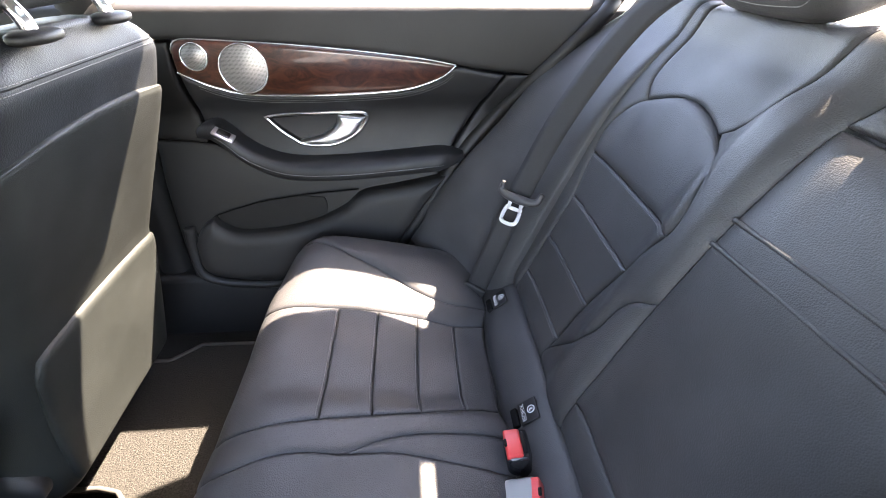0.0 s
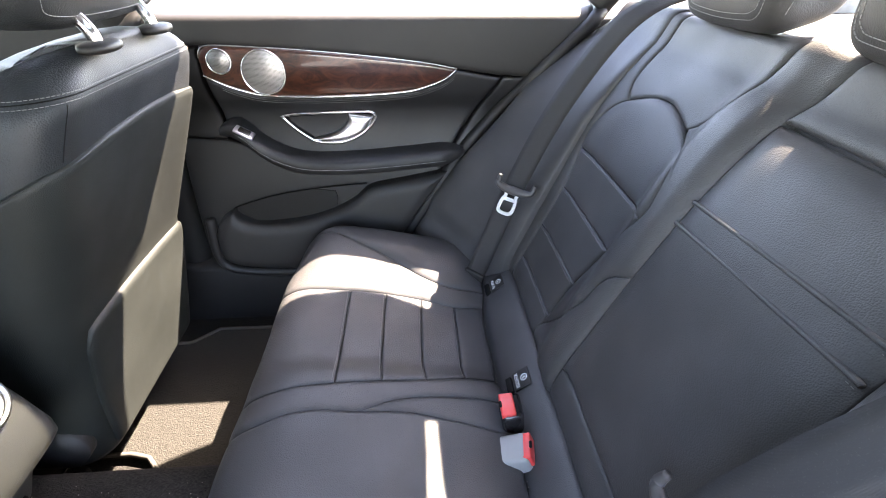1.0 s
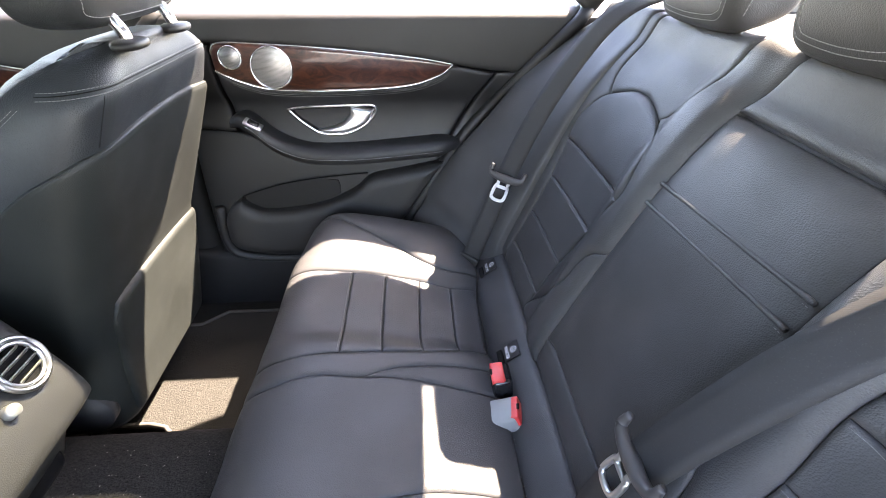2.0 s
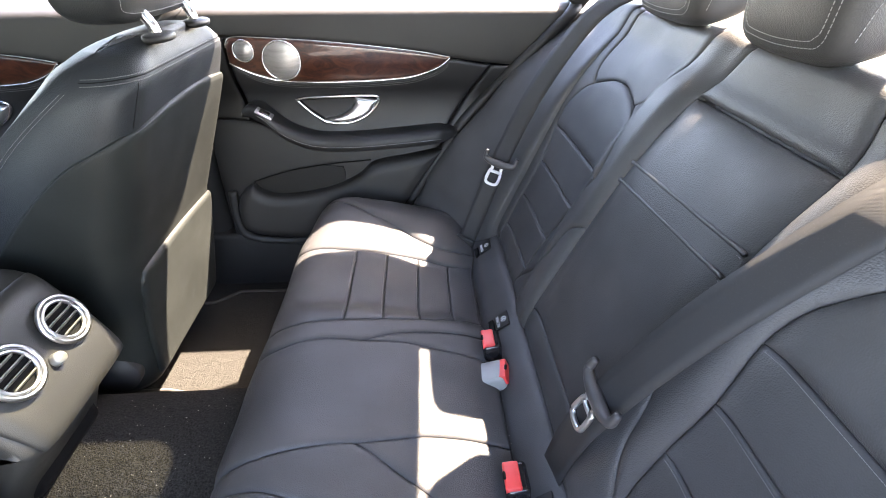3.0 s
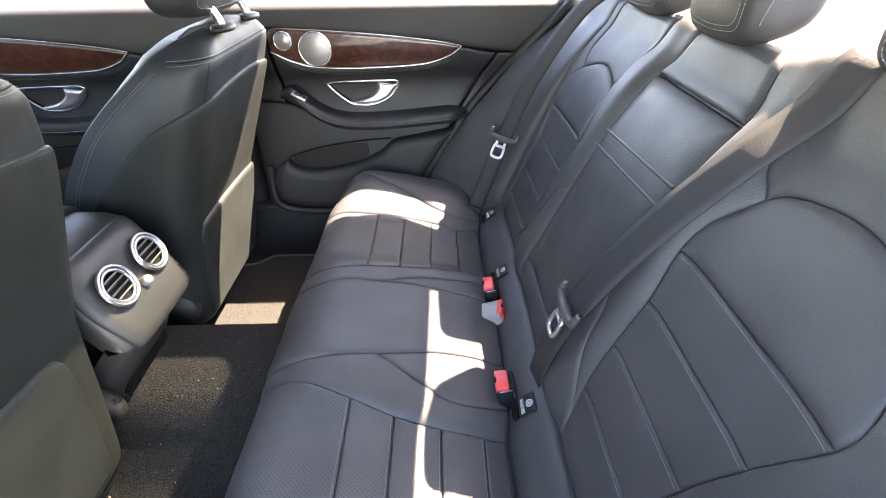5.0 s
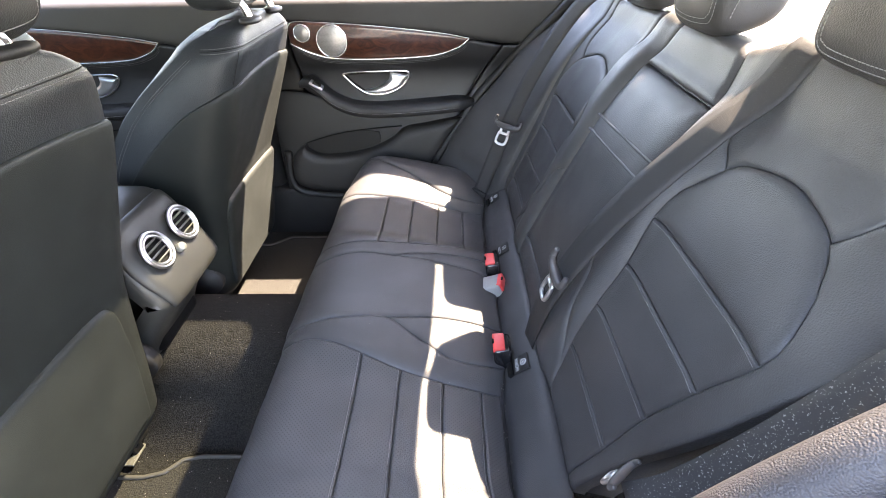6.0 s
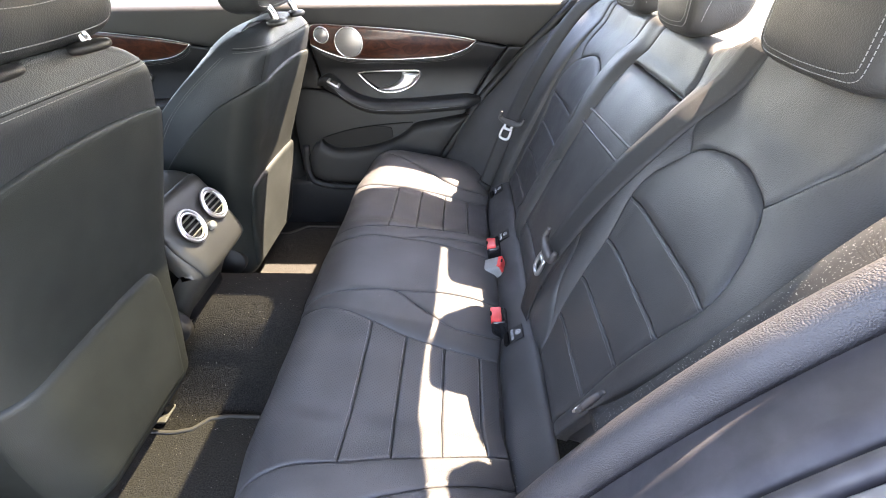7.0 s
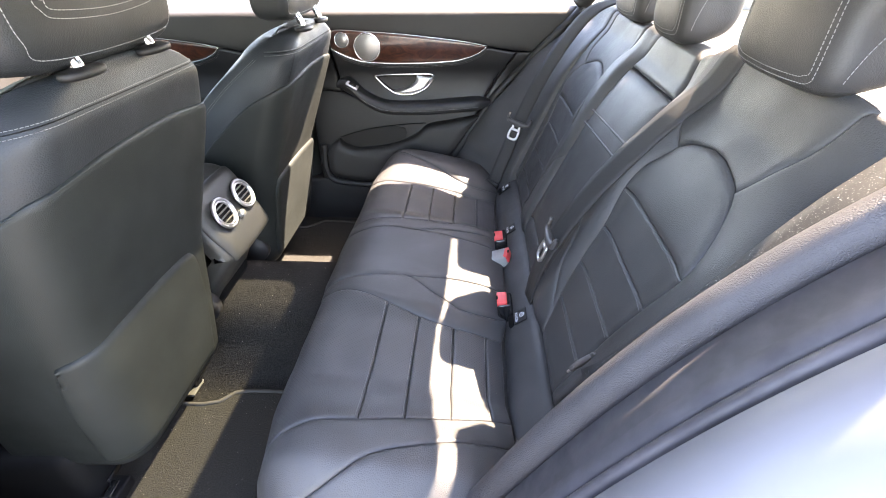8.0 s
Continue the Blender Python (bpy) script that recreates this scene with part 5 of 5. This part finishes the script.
def buckle(at, rot, label, body, button):
    th = thing("belt_buckle", label, "belt buckle", "rear belt buckles")
    m = pose(*at, *rot)
    b = box("buckle_body", (0.036, 0.050, 0.066), (0, 0, -0.004), body, th, 0.007)
    c = box("push_button", (0.024, 0.044, 0.014), (-0.006, 0, 0.026), button, th, 0.003)
    box("button_notch", (0.004, 0.012, 0.005), (-0.017, 0, 0.033), BLACK, c, 0.002)
    d = box("latch_slot", (0.006, 0.034, 0.004), (0.009, 0, 0.0285), BLACK, th, 0.001)
    th.matrix_world = m
    return th


buckle((0.098, 0.128, 0.526), (0, -6, 0), "black belt buckle with red release button", GLOSS, RED)
buckle((0.090, 0.064, 0.518), (0, 66, -10), "grey belt buckle with red release button", GREY, RED)
buckle((0.096, -0.152, 0.526), (0, -6, 0), "black belt buckle with red release button", GLOSS, RED)

# ---- door opening on the near side ----
OPEN = [(-0.06, 0.40), (0.020, 0.570), (0.075, 0.683), (0.145, 0.810), (0.222, 0.925), (0.304, 1.021), (0.395, 1.105), (0.50, 1.195)]
oc = curve_pts(OPEN, 80)
ax = []
for i in range(80):
    t = oc[min(i + 1, 79)] - oc[max(i - 1, 0)]
    t = t / np.linalg.norm(t)
    ax.append(((0, -1, 0), (-t[1], 0, t[0])))


def jamb(name, prof, mat, label, parent):
    """A strip of the opening; profile in metres outwards from the seat side and up from the edge line."""
    return sweep(name, prof, [(x, -0.60, z) for x, z in oc], mat, parent, label, ax)


opening = thing("door_opening", "dark rear door opening with padded trim, rubber seal and painted jamb", "door frame", kind="structure")
rd = lambda cx, cy, rx, ry, n=24: [(cx + rx * math.cos(w), cy + ry * math.sin(w)) for w in np.linspace(0, 2 * math.pi, n, endpoint=False)]
jamb("padded_trim", rd(0.035, -0.024, 0.0255, 0.027), LEATHER_TRIM, "padded grained vinyl trim roll", opening)
jamb("gap_filler", [(-0.002, -0.04), (0.012, -0.04), (0.012, -0.30), (-0.002, -0.30)], BLACK, "dark gap beside the seat", opening)
jamb("seal_groove", [(0.052, -0.028), (0.075, -0.028), (0.075, -0.06), (0.052, -0.06)], BLACK, "dark groove beside the trim", opening)
jamb("jamb_panel", [(0.0625, -0.020), (0.067, -0.013), (0.109, -0.004), (0.116, 0.002), (0.137, 0.008), (0.1395, 0.004), (0.1395, -0.05), (0.0625, -0.05)], RUBBER, "dark rubber covered door jamb", opening)
jamb("jamb_lip", [(0.1425, 0.004), (0.145, 0.012), (0.151, 0.017), (0.157, 0.017), (0.160, 0.012), (0.160, -0.05), (0.1425, -0.05)], RUBBER, "dark jamb lip", opening)
jamb("body_shoulder", [(0.161, 0.008), (0.166, 0.018), (0.19, 0.022), (0.225, 0.014), (0.255, -0.010), (0.275, -0.055), (0.285, -0.13), (0.29, -0.43), (0.161, -0.43)], PAINT, "silver painted body side", opening)
tagged(box("sill_right", (2.6, 0.14, 0.25), (-0.3, 0.775, 0.33), PLASTIC_LOW, bevel=0.02), "dark plastic door sill", "sill", kind="structure")
tagged(box("sill", (1.0, 0.16, 0.14), (-0.5, -0.76, 0.32), PLASTIC_LOW, bevel=0.02), "dark plastic door sill", "sill", kind="structure")


# the open rear door stands out beyond the front edge of the opening
tagged(box("door_open", (0.11, 0.96, 0.80), (-0.80, -1.36, 0.70), PLASTIC, bevel=0.03, rot=(0, 0, 8)), "open rear door with dark inner trim", "car door", kind="structure")

# ---- crumbs in the seat joint and lint on the carpet ----
rng = random.Random(5)


def specks(name, places, label):
    verts, faces = [], []
    for p, r in places:
        a = rng.random() * 6.28
        k0 = len(verts)
        for dx, dy, dz in ((1, 0, 0), (-0.6, 0.8, 0), (-0.5, -0.9, 0), (0, 0, 1.0)):
            verts.append((p[0] + r * (dx * math.cos(a) - dy * math.sin(a)), p[1] + r * (dx * math.sin(a) + dy * math.cos(a)), p[2] + r * dz - 0.2 * r))
        faces += [(k0, k0 + 1, k0 + 3), (k0 + 1, k0 + 2, k0 + 3), (k0 + 2, k0, k0 + 3), (k0, k0 + 2, k0 + 1)]
    return tagged(mesh_ob(name, verts, faces, CRUMB, smooth=False), label, "crumbs", kind="stuff")


places = []
for k in range(150):
    y = rng.uniform(-0.52, 0.50)
    u = -0.100 + rng.gauss(0, 0.004)
    places.append((s_cush(np.array([y]), np.array([u]), np.array([0.002]))[0], rng.uniform(0.0006, 0.0017)))
for k in range(40):
    y = rng.uniform(-0.55, 0.2)
    u = rng.uniform(-0.08, 0.2)
    places.append((s_cush(np.array([y]), np.array([u]), np.array([0.0065]))[0], rng.uniform(0.0004, 0.0008)))
specks("crumbs", places, "pale crumbs caught in the joint behind the cushion")
places = []
for k in range(260):
    x, y = rng.uniform(-0.72, -0.38), rng.uniform(-0.55, 0.08)
    z = float(floor_prof(np.array([y]))[0][0]) if y > -0.24 else 0.2905
    places.append(((x, y, z + 0.0006), rng.uniform(0.0005, 0.0013)))
specks("lint", places, "pale lint specks on the carpet")


# ---- anchor tags in the seat roll ----
def flat_text(body, size):
    cu = bpy.data.curves.new("print", "FONT")
    cu.body, cu.size, cu.align_x, cu.align_y, cu.extrude = body, size, "CENTER", "CENTER", 0.0003
    ob = bpy.data.objects.new("print", cu)
    scene.collection.objects.link(ob)
    me = bpy.data.meshes.new_from_object(ob.evaluated_get(bpy.context.evaluated_depsgraph_get()))
    bpy.data.objects.remove(ob)
    return me


PRINT = flat_text("ISOFIX", 0.0105)
PRINT.materials.append(LABEL)
for y in (0.475, 0.195, -0.192):
    th = thing("anchor_tag", "black anchor flap with white printed word and ring symbol", "seat tag", "child seat anchor tags")
    box("flap", (0.034, 0.040, 0.004), (0, 0, 0), PLASTIC, th, 0.0015)
    box("slot", (0.012, 0.034, 0.012), (-0.026, 0, -0.004), BLACK, th, 0.002)
    w = new("printed_word", PRINT)
    w.parent, w.matrix_local = th, pose(0.004, -0.008, 0.0022, 0, 0, 180)
    w.matrix_local = pose(-0.008, 0.0, 0.0022, 0, 0, 90)
    tube("printed_ring", [(0.006 + 0.0062 * math.cos(a), 0.0062 * math.sin(a), 0.0022) for a in np.linspace(0, 2 * math.pi, 24, endpoint=False)], 0.0008, LABEL, th, n=5, steps=32, closed=True)
    tube("printed_mark", [(0.003, -0.002, 0.0022), (0.006, 0.001, 0.0022), (0.009, -0.001, 0.0022)], 0.0011, LABEL, th, n=5, steps=6)
    c0 = s_val(np.array([y]), np.array([0.066]), np.array([0.008]))[0]
    c1 = s_val(np.array([y]), np.array([0.076]), np.array([0.008]))[0]
    ang = math.degrees(math.atan2(c1[2] - c0[2], c1[0] - c0[0]))
    th.matrix_world = pose(*c0, 0, -ang, 0)
